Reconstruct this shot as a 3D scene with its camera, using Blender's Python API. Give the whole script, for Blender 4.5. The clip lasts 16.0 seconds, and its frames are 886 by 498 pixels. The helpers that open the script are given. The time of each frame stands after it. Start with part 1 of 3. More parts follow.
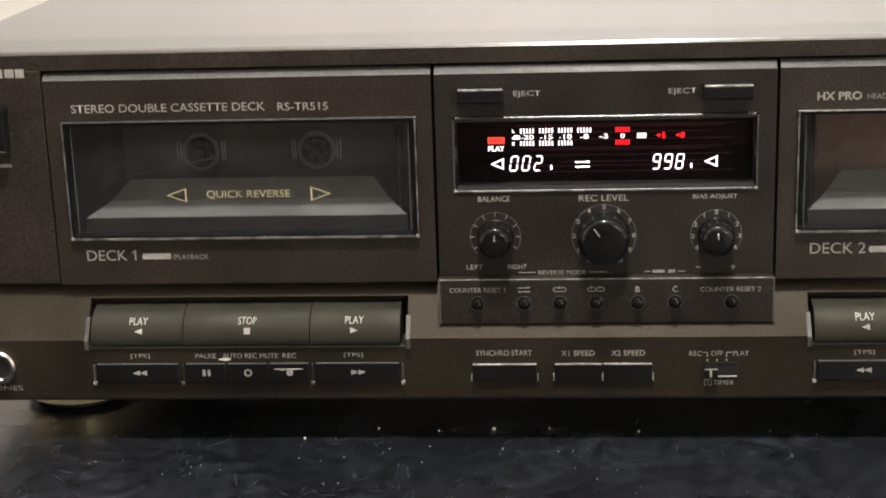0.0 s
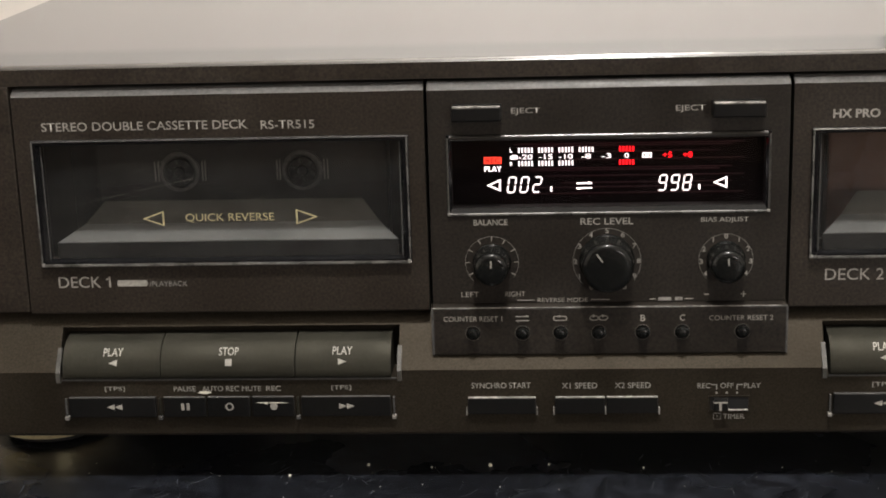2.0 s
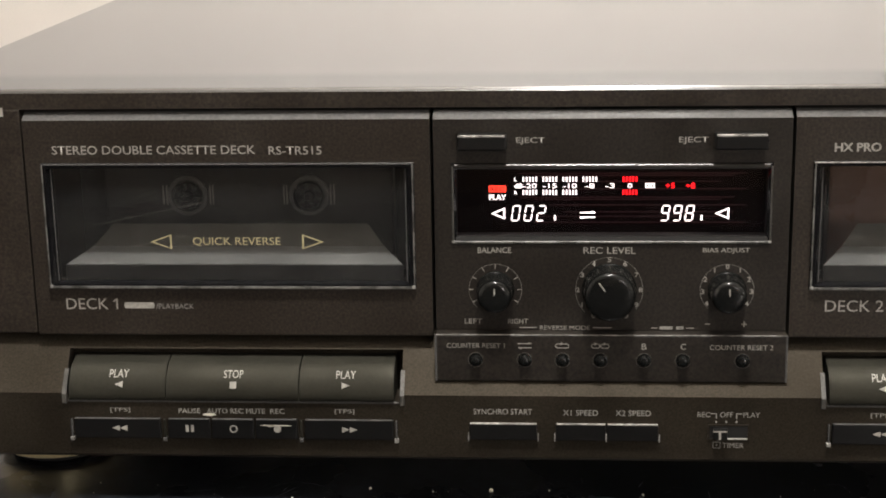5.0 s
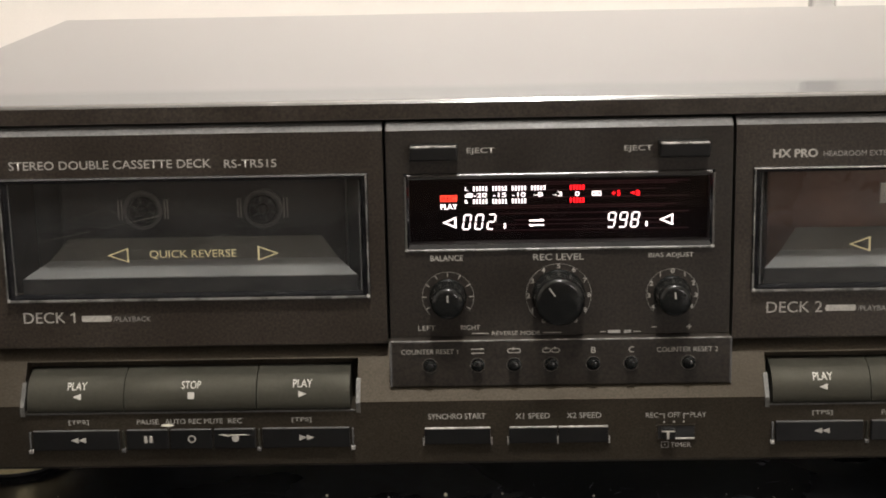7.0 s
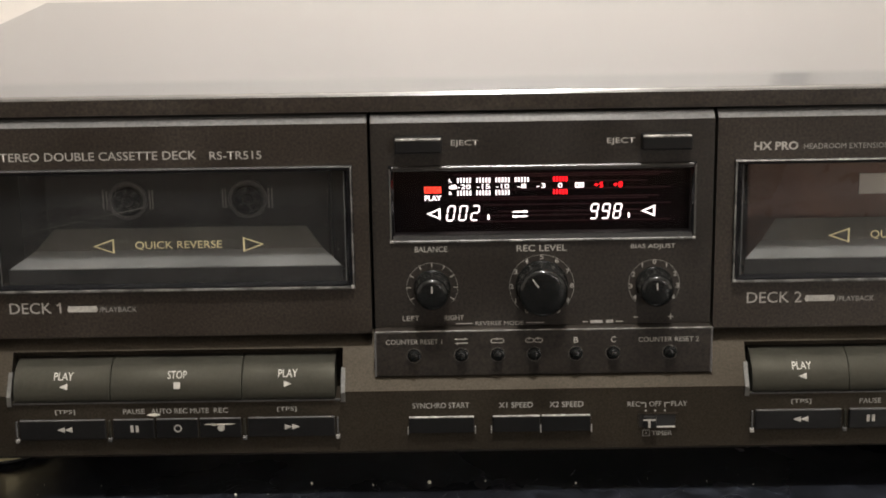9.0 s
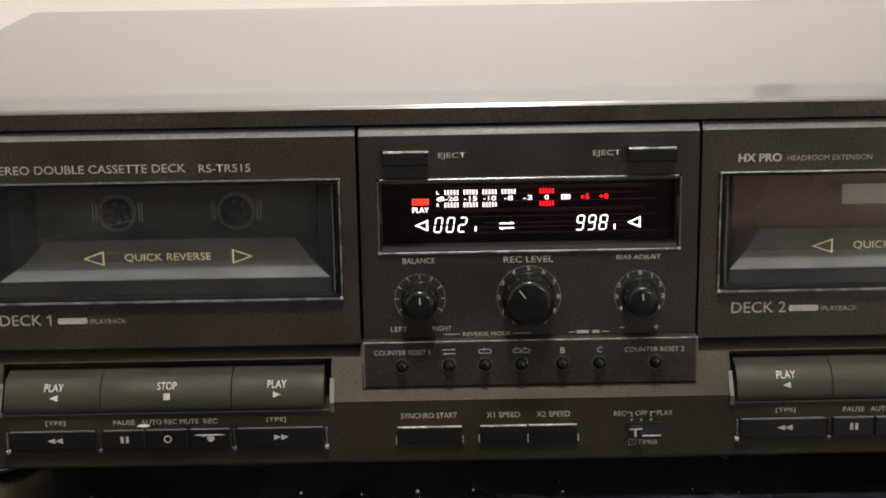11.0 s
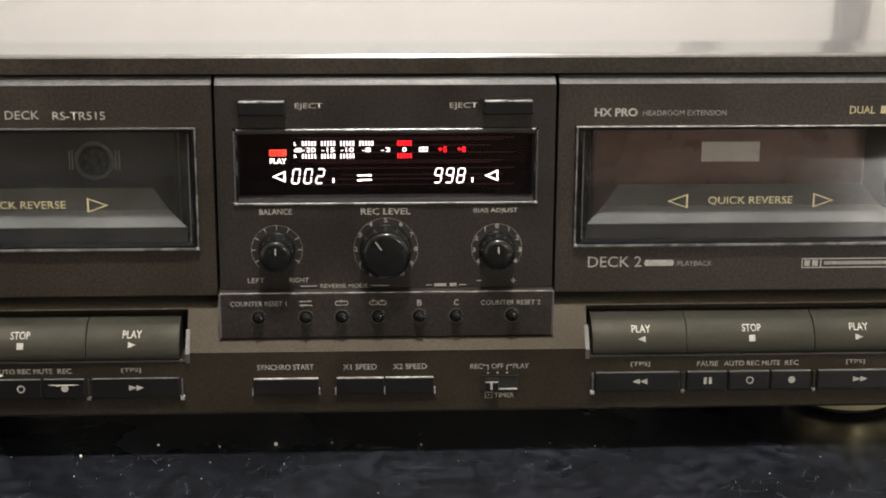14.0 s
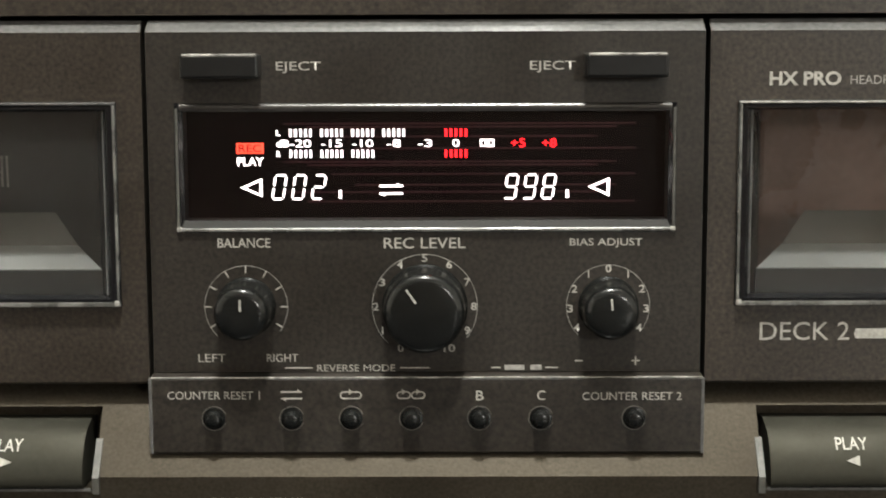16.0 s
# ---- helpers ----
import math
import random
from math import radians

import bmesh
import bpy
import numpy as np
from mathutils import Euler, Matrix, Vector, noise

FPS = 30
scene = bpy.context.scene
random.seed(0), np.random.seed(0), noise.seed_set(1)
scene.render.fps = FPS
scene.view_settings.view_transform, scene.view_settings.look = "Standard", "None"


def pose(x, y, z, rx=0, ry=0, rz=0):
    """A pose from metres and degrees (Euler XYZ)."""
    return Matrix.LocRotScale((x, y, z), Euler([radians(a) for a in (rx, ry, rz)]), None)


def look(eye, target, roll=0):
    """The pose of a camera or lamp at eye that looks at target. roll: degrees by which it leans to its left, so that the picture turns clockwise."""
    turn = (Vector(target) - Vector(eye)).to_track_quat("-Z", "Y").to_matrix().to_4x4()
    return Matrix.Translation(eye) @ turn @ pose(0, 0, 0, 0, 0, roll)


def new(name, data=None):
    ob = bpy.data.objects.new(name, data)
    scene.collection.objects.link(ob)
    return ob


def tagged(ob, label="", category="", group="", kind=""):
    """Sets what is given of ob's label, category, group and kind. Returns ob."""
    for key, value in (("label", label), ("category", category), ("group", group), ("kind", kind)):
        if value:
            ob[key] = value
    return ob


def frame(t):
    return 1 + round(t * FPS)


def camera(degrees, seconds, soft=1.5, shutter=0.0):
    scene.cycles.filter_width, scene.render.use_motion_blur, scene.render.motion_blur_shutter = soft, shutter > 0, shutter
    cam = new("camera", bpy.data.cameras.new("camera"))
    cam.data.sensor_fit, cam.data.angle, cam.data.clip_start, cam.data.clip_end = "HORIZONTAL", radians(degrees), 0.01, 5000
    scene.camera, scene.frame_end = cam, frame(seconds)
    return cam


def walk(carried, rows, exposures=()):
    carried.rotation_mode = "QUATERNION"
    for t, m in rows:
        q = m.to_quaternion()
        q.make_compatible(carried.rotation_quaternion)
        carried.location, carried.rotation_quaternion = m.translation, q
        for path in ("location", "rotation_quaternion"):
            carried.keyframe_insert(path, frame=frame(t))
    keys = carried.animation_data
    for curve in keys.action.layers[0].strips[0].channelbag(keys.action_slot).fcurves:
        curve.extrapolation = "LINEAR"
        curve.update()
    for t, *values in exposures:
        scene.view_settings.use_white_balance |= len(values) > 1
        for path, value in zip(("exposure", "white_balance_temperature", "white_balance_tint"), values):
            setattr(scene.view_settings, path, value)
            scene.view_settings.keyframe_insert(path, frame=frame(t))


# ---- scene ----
cam = camera(31.0, 16.0, soft=1.8, shutter=0.6)
PATH = [
    (0, (-0.0138, -0.5340, 0.2210), (-0.1658, 1.3832, -0.3277), -1.84),
    (0.5, (-0.0122, -0.5361, 0.2185), (-0.1702, 1.3881, -0.3034), -1.81),
    (1, (-0.0117, -0.5368, 0.2185), (-0.1692, 1.3890, -0.2979), -1.81),
    (1.5, (-0.0188, -0.5037, 0.2170), (-0.1567, 1.4177, -0.3207), -1.70),
    (2, (-0.0187, -0.5029, 0.2164), (-0.1525, 1.4202, -0.3162), -1.75),
    (2.5, (-0.0193, -0.5039, 0.2160), (-0.1495, 1.4214, -0.3096), -1.64),
    (3, (-0.0163, -0.5040, 0.2177), (-0.1600, 1.4192, -0.3120), -1.44),
    (3.5, (-0.0150, -0.5050, 0.2167), (-0.1666, 1.4206, -0.3020), -1.25),
    (4, (-0.0165, -0.5062, 0.2175), (-0.1635, 1.4223, -0.2917), -1.12),
    (6.5, (-0.0230, -0.5162, 0.2234), (-0.1120, 1.4151, -0.2887), -1.13),
    (7, (-0.0286, -0.5225, 0.2157), (-0.0676, 1.4209, -0.2550), -1.17),
    (7.5, (-0.0306, -0.5224, 0.2226), (-0.0515, 1.4119, -0.2851), -1.17),
    (8, (-0.0331, -0.5232, 0.2236), (-0.0391, 1.4108, -0.2858), -1.03),
    (8.5, (-0.0340, -0.5246, 0.2232), (-0.0338, 1.4100, -0.2839), -0.92),
    (9, (-0.0321, -0.5247, 0.2250), (-0.0383, 1.4086, -0.2873), -0.93),
    (11.5, (-0.0333, -0.5317, 0.2300), (-0.0154, 1.4016, -0.2818), -0.99),
    (12, (-0.0312, -0.5376, 0.2255), (-0.0136, 1.4009, -0.2665), -1.12),
    (12.5, (-0.0273, -0.5382, 0.2288), (-0.0161, 1.3976, -0.2739), -1.23),
    (13, (-0.0241, -0.5393, 0.2218), (0.0034, 1.3952, -0.2853), -1.03),
    (13.5, (-0.0158, -0.5442, 0.2262), (0.0541, 1.3868, -0.2901), -0.50),
    (14, (-0.0074, -0.5320, 0.2193), (0.0898, 1.3934, -0.3130), 0.28),
    (14.3, (-0.0005, -0.4886, 0.1978), (0.0802, 1.4454, -0.3053), 0.40),
    (14.4, (0.0060, -0.4067, 0.1619), (0.0634, 1.5463, -0.2651), 0.26),
    (14.5, (0.0109, -0.3684, 0.1362), (0.0410, 1.6032, -0.1984), 0.07),
    (14.6, (0.0094, -0.3301, 0.1319), (0.0379, 1.6399, -0.2117), 0.11),
    (15, (0.0089, -0.3305, 0.1311), (0.0225, 1.6418, -0.2006), 0.15),
    (15.3, (0.0075, -0.3315, 0.1313), (0.0004, 1.6451, -0.1741), -0.02),
    (15.5, (0.0070, -0.3308, 0.1304), (0.0090, 1.6474, -0.1636), 0.04),
    (16, (0.0055, -0.3305, 0.1304), (-0.0063, 1.6506, -0.1437), -0.20),
]
EXPOSURES = [(0, 0.62, 6500, 10), (0.6, 0.48, 6500, 10), (1.2, 0.37, 6500, 10), (2.0, 0.28, 6500, 10), (3.4, 0.4, 6500, 10), (4.2, 0.36, 6500, 10), (6.5, 0.49, 6500, 10), (9.2, 0.49, 6500, 10), (12.2, 0.30, 6500, 10), (13.8, 0.66, 6500, 10), (14.5, 0.93, 6400, 3), (15.2, 1.27, 6350, 3), (16, 1.08, 6350, 3)]
walk(cam, [(t, look(eye, target, roll)) for t, eye, target, roll in PATH], EXPOSURES)

# ---- light and exposure ----
world = bpy.data.worlds.new("world")
scene.world = world
world.use_nodes = True
world.node_tree.nodes["Background"].inputs[0].default_value = (0.9, 0.85, 0.78, 1)
world.node_tree.nodes["Background"].inputs[1].default_value = 0.02


def bulb(name, place, watts, radius, colour):
    data = bpy.data.lights.new(name, "POINT")
    data.energy, data.shadow_soft_size, data.color = watts, radius, colour
    ob = new(name, data)
    ob.location = place
    return ob


LAMP_NEAR, FILL_FAR = (0.03, -0.40, 1.42), (0.10, 1.7, 1.42)
FILL_WALL = (1.7, -4.06, 0.85)
bulb("unseen_bulb_light", FILL_WALL, 55.0, 0.22, (1.0, 0.955, 0.90))
bulb("unseen_bulb_light", LAMP_NEAR, 67.0, 0.06, (1.0, 0.955, 0.90))
bulb("unseen_bulb_light", FILL_FAR, 102.0, 0.06, (1.0, 0.955, 0.90))

# ---- materials ----


def material(name, colour, rough=0.5, metal=0.0, grain=0.12, grain_size=900.0, wear=0.12, wear_size=35.0, bump=0.05, ior=1.5, coat=0.0):
    """A surface with fine grain and broader wear, both in colour and gloss."""
    m = bpy.data.materials.new(name)
    m.use_nodes = True
    n, l = m.node_tree.nodes, m.node_tree.links
    b = n["Principled BSDF"]
    co = n.new("ShaderNodeTexCoord")
    fine, broad = n.new("ShaderNodeTexNoise"), n.new("ShaderNodeTexNoise")
    fine.inputs["Scale"].default_value, broad.inputs["Scale"].default_value = grain_size, wear_size
    fine.inputs["Detail"].default_value, broad.inputs["Detail"].default_value = 3, 5
    for t in (fine, broad):
        l.new(co.outputs["Object"], t.inputs["Vector"])
    sums = []
    for t, amount in ((fine, grain), (broad, wear)):
        r = n.new("ShaderNodeMapRange")
        r.inputs[1].default_value, r.inputs[2].default_value = 0.25, 0.75
        r.inputs[3].default_value, r.inputs[4].default_value = 1 - amount, 1 + amount
        l.new(t.outputs["Fac"], r.inputs[0])
        sums.append(r)
    mul = n.new("ShaderNodeMath")
    mul.operation = "MULTIPLY"
    l.new(sums[0].outputs[0], mul.inputs[0])
    l.new(sums[1].outputs[0], mul.inputs[1])
    tint = n.new("ShaderNodeVectorMath")
    tint.operation = "SCALE"
    tint.inputs[0].default_value = colour
    l.new(mul.outputs[0], tint.inputs["Scale"])
    l.new(tint.outputs[0], b.inputs["Base Color"])
    gloss = n.new("ShaderNodeMath")
    gloss.operation = "MULTIPLY"
    gloss.inputs[1].default_value = rough
    l.new(sums[1].outputs[0], gloss.inputs[0])
    l.new(gloss.outputs[0], b.inputs["Roughness"])
    b.inputs["Metallic"].default_value, b.inputs["IOR"].default_value = metal, ior
    b.inputs["Coat Weight"].default_value = coat
    if bump:
        bp = n.new("ShaderNodeBump")
        bp.inputs["Strength"].default_value, bp.inputs["Distance"].default_value = bump, 0.0004
        l.new(fine.outputs["Fac"], bp.inputs["Height"])
        l.new(bp.outputs[0], b.inputs["Normal"])
    return m


def glowing(name, colour, strength, body=None):
    m = bpy.data.materials.new(name)
    m.use_nodes = True
    b = m.node_tree.nodes["Principled BSDF"]
    b.inputs["Base Color"].default_value = (*(body or colour), 1)
    b.inputs["Emission Color"].default_value = (*colour, 1)
    b.inputs["Emission Strength"].default_value = strength
    return m


def clear(name, tint, rough=0.02, ior=1.5, film=0.0):
    """A thin clear sheet: light goes straight through, gloss by Fresnel."""
    m = bpy.data.materials.new(name)
    m.use_nodes = True
    n, l = m.node_tree.nodes, m.node_tree.links
    n.remove(n["Principled BSDF"])
    t, g, mix, f = n.new("ShaderNodeBsdfTransparent"), n.new("ShaderNodeBsdfGlossy"), n.new("ShaderNodeMixShader"), n.new("ShaderNodeLayerWeight")
    t.inputs["Color"].default_value = (*tint, 1)
    g.inputs["Roughness"].default_value = rough
    power, fit_range = n.new("ShaderNodeMath"), n.new("ShaderNodeMapRange")
    power.operation, power.inputs[1].default_value = "POWER", 5.0
    fit_range.inputs[3].default_value = ((ior - 1) / (ior + 1)) ** 2
    f.inputs["Blend"].default_value = 0.5
    l.new(f.outputs["Facing"], power.inputs[0])
    l.new(power.outputs[0], fit_range.inputs[0])
    l.new(fit_range.outputs[0], mix.inputs[0])
    l.new(t.outputs[0], mix.inputs[1])
    l.new(g.outputs[0], mix.inputs[2])
    out = mix.outputs[0]
    if film:
        haze, dust, spots, amount = n.new("ShaderNodeMixShader"), n.new("ShaderNodeBsdfDiffuse"), n.new("ShaderNodeTexNoise"), n.new("ShaderNodeMapRange")
        co = n.new("ShaderNodeTexCoord")
        spots.inputs["Scale"].default_value, spots.inputs["Detail"].default_value = 70, 8
        dust.inputs["Color"].default_value = (0.55, 0.55, 0.53, 1)
        amount.inputs[1].default_value, amount.inputs[2].default_value = 0.3, 0.75
        amount.inputs[3].default_value, amount.inputs[4].default_value = film * 0.5, film * 1.8
        l.new(co.outputs["Object"], spots.inputs["Vector"])
        l.new(spots.outputs["Fac"], amount.inputs[0])
        l.new(amount.outputs[0], haze.inputs[0])
        l.new(mix.outputs[0], haze.inputs[1])
        l.new(dust.outputs[0], haze.inputs[2])
        out = haze.outputs[0]
    l.new(out, n["Material Output"].inputs["Surface"])
    return m


def scratched(name):
    """Glossy blue-black table top with cloudy smears and fine dust."""
    m = material(name, (0.0055, 0.0060, 0.0078), rough=0.27, grain=0.5, grain_size=1500, wear=0.2, wear_size=14, bump=0.1)
    n, l = m.node_tree.nodes, m.node_tree.links
    b = n["Principled BSDF"]
    co = n.new("ShaderNodeTexCoord")
    masks = []
    for size, detail, lo, hi, top in ((26, 3, 0.4, 0.72, 1.0), (150, 4, 0.38, 0.72, 1.0), (1100, 2, 0.48, 0.66, 1.0)):
        t = n.new("ShaderNodeTexNoise")
        t.inputs["Scale"].default_value, t.inputs["Detail"].default_value = size, detail
        l.new(co.outputs["Object"], t.inputs["Vector"])
        r = n.new("ShaderNodeMapRange")
        r.inputs[1].default_value, r.inputs[2].default_value, r.inputs[4].default_value = lo, hi, top
        l.new(t.outputs["Fac"], r.inputs[0])
        masks.append(r.outputs[0])
    both = n.new("ShaderNodeMath")
    both.operation = "MULTIPLY_ADD"
    l.new(masks[0], both.inputs[0])
    l.new(masks[1], both.inputs[1])
    dust = n.new("ShaderNodeMath")
    dust.operation = "MULTIPLY"
    l.new(masks[2], dust.inputs[0])
    l.new(masks[1], dust.inputs[1])
    l.new(dust.outputs[0], both.inputs[2])
    old = b.inputs["Base Color"].links[0].from_socket
    mix = n.new("ShaderNodeMix")
    mix.data_type, mix.clamp_factor = "RGBA", True
    mix.inputs[7].default_value = (0.024, 0.027, 0.036, 1)
    l.new(both.outputs[0], mix.inputs[0])
    l.new(old, mix.inputs[6])
    l.new(mix.outputs[2], b.inputs["Base Color"])
    return m


PANEL = material("brown_black_panel", (0.0285, 0.0224, 0.0168), rough=0.42, grain=0.8, grain_size=1100, wear=0.25)
CENTRE = material("black_brown_centre_panel", (0.0188, 0.0154, 0.0120), rough=0.42, grain=0.8, grain_size=1100, wear=0.25)
LOWER = material("brown_black_lower_panel", (0.0205, 0.0171, 0.0129), rough=0.45, grain=0.6, grain_size=1400, wear=0.25)
LOWER.node_tree.nodes["Principled BSDF"].inputs["Specular Tint"].default_value = (0.68, 0.59, 0.46, 1)
BLACK = material("black_plastic", (0.007, 0.007, 0.007), rough=0.36, grain=0.2, ior=1.42)
BUTTON = material("charcoal_button_plastic", (0.0150, 0.0147, 0.0117), rough=0.66, grain=0.2, wear=0.25, wear_size=60)
BUTTON.node_tree.nodes["Principled BSDF"].inputs["Specular Tint"].default_value = (0.88, 0.84, 0.68, 1)
GLOSS = material("gloss_black_plastic", (0.008, 0.008, 0.009), rough=0.09, grain=0.1)
KNOB = material("satin_black_knob", (0.008, 0.0083, 0.008), rough=0.2, grain=0.2, wear=0.25, wear_size=150, ior=1.42)
EDGE = material("worn_highlight_grey_edge", (0.095, 0.094, 0.092), rough=0.2, grain=0.2, wear=0.12, wear_size=60)
LIP_GREY = material("matt_grey_plastic_lip", (0.075, 0.073, 0.066), rough=0.45, grain=0.3, wear=0.4, wear_size=160)
SHINE = material("painted_glint_edge", (0.32, 0.31, 0.29), rough=0.22, grain=0.4, wear=0.6, wear_size=220)
COVER = material("satin_grey_metal_cover", (0.283, 0.289, 0.297), rough=0.10, metal=0.92, grain=0.04, wear=0.06, wear_size=9, bump=0.0)
COVER.node_tree.nodes["Principled BSDF"].inputs["Specular Tint"].default_value = (0.74, 0.75, 0.77, 1)
LIP = material("shiny_black_lip", (0.03, 0.027, 0.024), rough=0.17, grain=0.1, wear=0.2, wear_size=120, ior=1.9, bump=0)
BRIGHT = material("dark_polished_edge", (0.035, 0.032, 0.030), rough=0.2, ior=1.6, grain=0.1, wear=0.2, wear_size=120, bump=0)
CHROME = material("chrome", (0.7, 0.69, 0.67), rough=0.15, metal=1.0)
GOLD = material("brass_gold_foot", (0.98, 0.86, 0.54), rough=0.3, metal=0.45, wear=0.15)
RUBBER = material("black_rubber", (0.012, 0.012, 0.012), rough=0.7)
INSIDE = material("matt_black_inside", (0.010, 0.010, 0.010), rough=0.6)
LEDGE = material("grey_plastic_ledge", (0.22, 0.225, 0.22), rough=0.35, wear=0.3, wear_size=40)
RISER = material("shade_grey_plastic_riser", (0.10, 0.097, 0.085), rough=0.45, wear=0.3, wear_size=40)
SHELL_DARK = material("dark_cassette_shell", (0.020, 0.020, 0.020), rough=0.35)
SHELL_TINTED = material("reflection_tinted_cassette_shell", (0.21, 0.115, 0.085), rough=0.3, wear=0.35, wear_size=50)
REEL = material("grey_reel_plastic", (0.085, 0.085, 0.08), rough=0.4)
LABEL = material("white_cassette_label", (0.90, 0.85, 0.76), rough=0.6)
PRINT = material("pale_grey_print", (0.39, 0.375, 0.34), rough=0.6, grain=0.3, bump=0)
DIM = material("dim_grey_print", (0.30, 0.29, 0.27), rough=0.6, grain=0.4, bump=0)
RIM = material("highlight_window_rim", (0.13, 0.127, 0.12), rough=0.3, grain=0.3, wear=0.7, wear_size=140)
FAINT = material("faint_grey_print", (0.17, 0.165, 0.15), rough=0.6, grain=0.4, bump=0)
GILT = material("gold_print", (0.52, 0.46, 0.27), rough=0.5, grain=0.3, bump=0)
CHIP = material("bare_white_chip", (0.85, 0.82, 0.70), rough=0.5)
GLASS = clear("dusty_hazed_smoked_window", (0.95, 0.95, 0.95), film=0.017)
DISPLAY_GLASS = clear("display_window", (0.95, 0.92, 0.92), rough=0.03, ior=1.35)
PITCH = material("display_black", (0.004, 0.0015, 0.002), rough=0.5, bump=0)
PITCH.node_tree.nodes["Principled BSDF"].inputs["Specular IOR Level"].default_value = 0.1
LIT_WHITE = glowing("lit_white_segment", (1.0, 0.95, 0.93), 2.2)
LIT_RED = glowing("lit_red_segment", (1.0, 0.008, 0.014), 3.0)
LIT_ORANGE = glowing("lit_orange_field", (1.0, 0.055, 0.03), 1.6)
DIM_RED = glowing("dim_red_filament", (0.10, 0.001, 0.014), 0.10, (0.003, 0.001, 0.001))
TABLE = scratched("scratched_black_table")
SCRATCH = material("pale_scratch", (0.050, 0.056, 0.066), rough=0.5, grain=0.5, wear=0.6, wear_size=120, bump=0)
WALL = material("cream_wall_paint", (0.80, 0.77, 0.73), rough=0.8, grain=0.02, wear=0.03, wear_size=3, grain_size=200, bump=0.02)
WHITE = material("white_gloss_paint", (0.82, 0.80, 0.76), rough=0.4, grain=0.02, wear=0.03)
GREY = material("grey_painted_frame", (0.38, 0.37, 0.36), rough=0.5, grain=0.05)
PALE = material("pale_grey_plastic", (0.52, 0.51, 0.49), rough=0.5, grain=0.05)
DUSK = material("unseen_dark_brown_wall_paint", (0.12, 0.09, 0.07), rough=0.7, grain=0.05, wear=0.05, wear_size=3)
FLOOR = material("brown_floor", (0.09, 0.065, 0.045), rough=0.5, grain_size=60, wear_size=4)

# ---- shapes (millimetres) ----
MM = 0.001


def part(name, bm, mat, parent=None, label="", smooth=False):
    bmesh.ops.recalc_face_normals(bm, faces=bm.faces)
    me = bpy.data.meshes.new(name)
    bm.to_mesh(me)
    bm.free()
    me.materials.append(mat)
    if smooth:
        me.shade_smooth()
        me.set_sharp_from_angle(angle=radians(35))
    ob = new(name, me)
    if parent is not None:
        ob.parent = parent
        ob.matrix_parent_inverse = Matrix.Translation(parent.location).inverted()
    return tagged(ob, label)


def box(x0, x1, y0, y1, z0, z1, bevel=0.0, bm=None, seg=2):
    """A box in millimetres, its edges rounded by bevel."""
    b = bmesh.new()
    bmesh.ops.create_cube(b, size=1)
    for v in b.verts:
        v.co = Vector(((x0 if v.co.x < 0 else x1), (y0 if v.co.y < 0 else y1), (z0 if v.co.z < 0 else z1))) * MM
    if bevel:
        bmesh.ops.bevel(b, geom=list(b.edges), offset=bevel * MM, segments=seg, affect="EDGES", profile=0.6)
    return joined(bm, b)


def joined(bm, b):
    if bm is None:
        return b
    me = bpy.data.meshes.new("tmp")
    b.to_mesh(me)
    b.free()
    bm.from_mesh(me)
    bpy.data.meshes.remove(me)
    return bm


def prism(outline, x0, x1, bm=None, caps=(True, True)):
    """An outline of (y, z) drawn out along x."""
    b = bmesh.new() if bm is None else bm
    a = [b.verts.new(Vector((x0, y, z)) * MM) for y, z in outline]
    c = [b.verts.new(Vector((x1, y, z)) * MM) for y, z in outline]
    for i in range(len(a)):
        j = (i + 1) % len(a)
        b.faces.new((a[i], a[j], c[j], c[i]))
    for ring, want in ((a, caps[0]), (c, caps[1])):
        if want:
            b.faces.new(ring)
    return b


def lathe(cx, cz, outline, steps=40, bm=None, upright=False, cy=0):
    """A turned body: (radius, y) pairs about an axis along y, or (radius, z) about an upright axis at cx, cy."""
    b = bmesh.new() if bm is None else bm
    rings = []
    for r, s in outline:
        ring = []
        for k in range(steps):
            a = 2 * math.pi * k / steps
            p = (cx + r * math.cos(a), cy + r * math.sin(a), s) if upright else (cx + r * math.cos(a), s, cz + r * math.sin(a))
            ring.append(b.verts.new(Vector(p) * MM))
        rings.append(ring)
    for p, q in zip(rings, rings[1:]):
        for k in range(steps):
            b.faces.new((p[k], p[(k + 1) % steps], q[(k + 1) % steps], q[k]))
    for ring in (rings[0], rings[-1]):
        b.faces.new(ring)
    return b


def ring_frame(rects, bm=None):
    """Nested rectangles (x0, x1, z0, z1, y), joined one to the next."""
    b = bmesh.new() if bm is None else bm
    loops = [[b.verts.new(Vector(p) * MM) for p in ((x0, y, z0), (x1, y, z0), (x1, y, z1), (x0, y, z1))] for x0, x1, z0, z1, y in rects]
    for p, q in zip(loops, loops[1:]):
        for k in range(4):
            b.faces.new((p[k], p[(k + 1) % 4], q[(k + 1) % 4], q[k]))
    return b


def flat(points, y, bm=None, depth=0.12):
    """A thin raised shape from points (x, z), standing proud of y."""
    b = bmesh.new() if bm is None else bm
    a = [b.verts.new(Vector((x, y - depth, z)) * MM) for x, z in points]
    c = [b.verts.new(Vector((x, y, z)) * MM) for x, z in points]
    b.faces.new(a)
    for i in range(len(a)):
        j = (i + 1) % len(a)
        b.faces.new((a[i], a[j], c[j], c[i]))
    return b


def bar(x0, x1, z0, z1, y, bm=None):
    return flat(((x0, z0), (x1, z0), (x1, z1), (x0, z1)), y, bm)


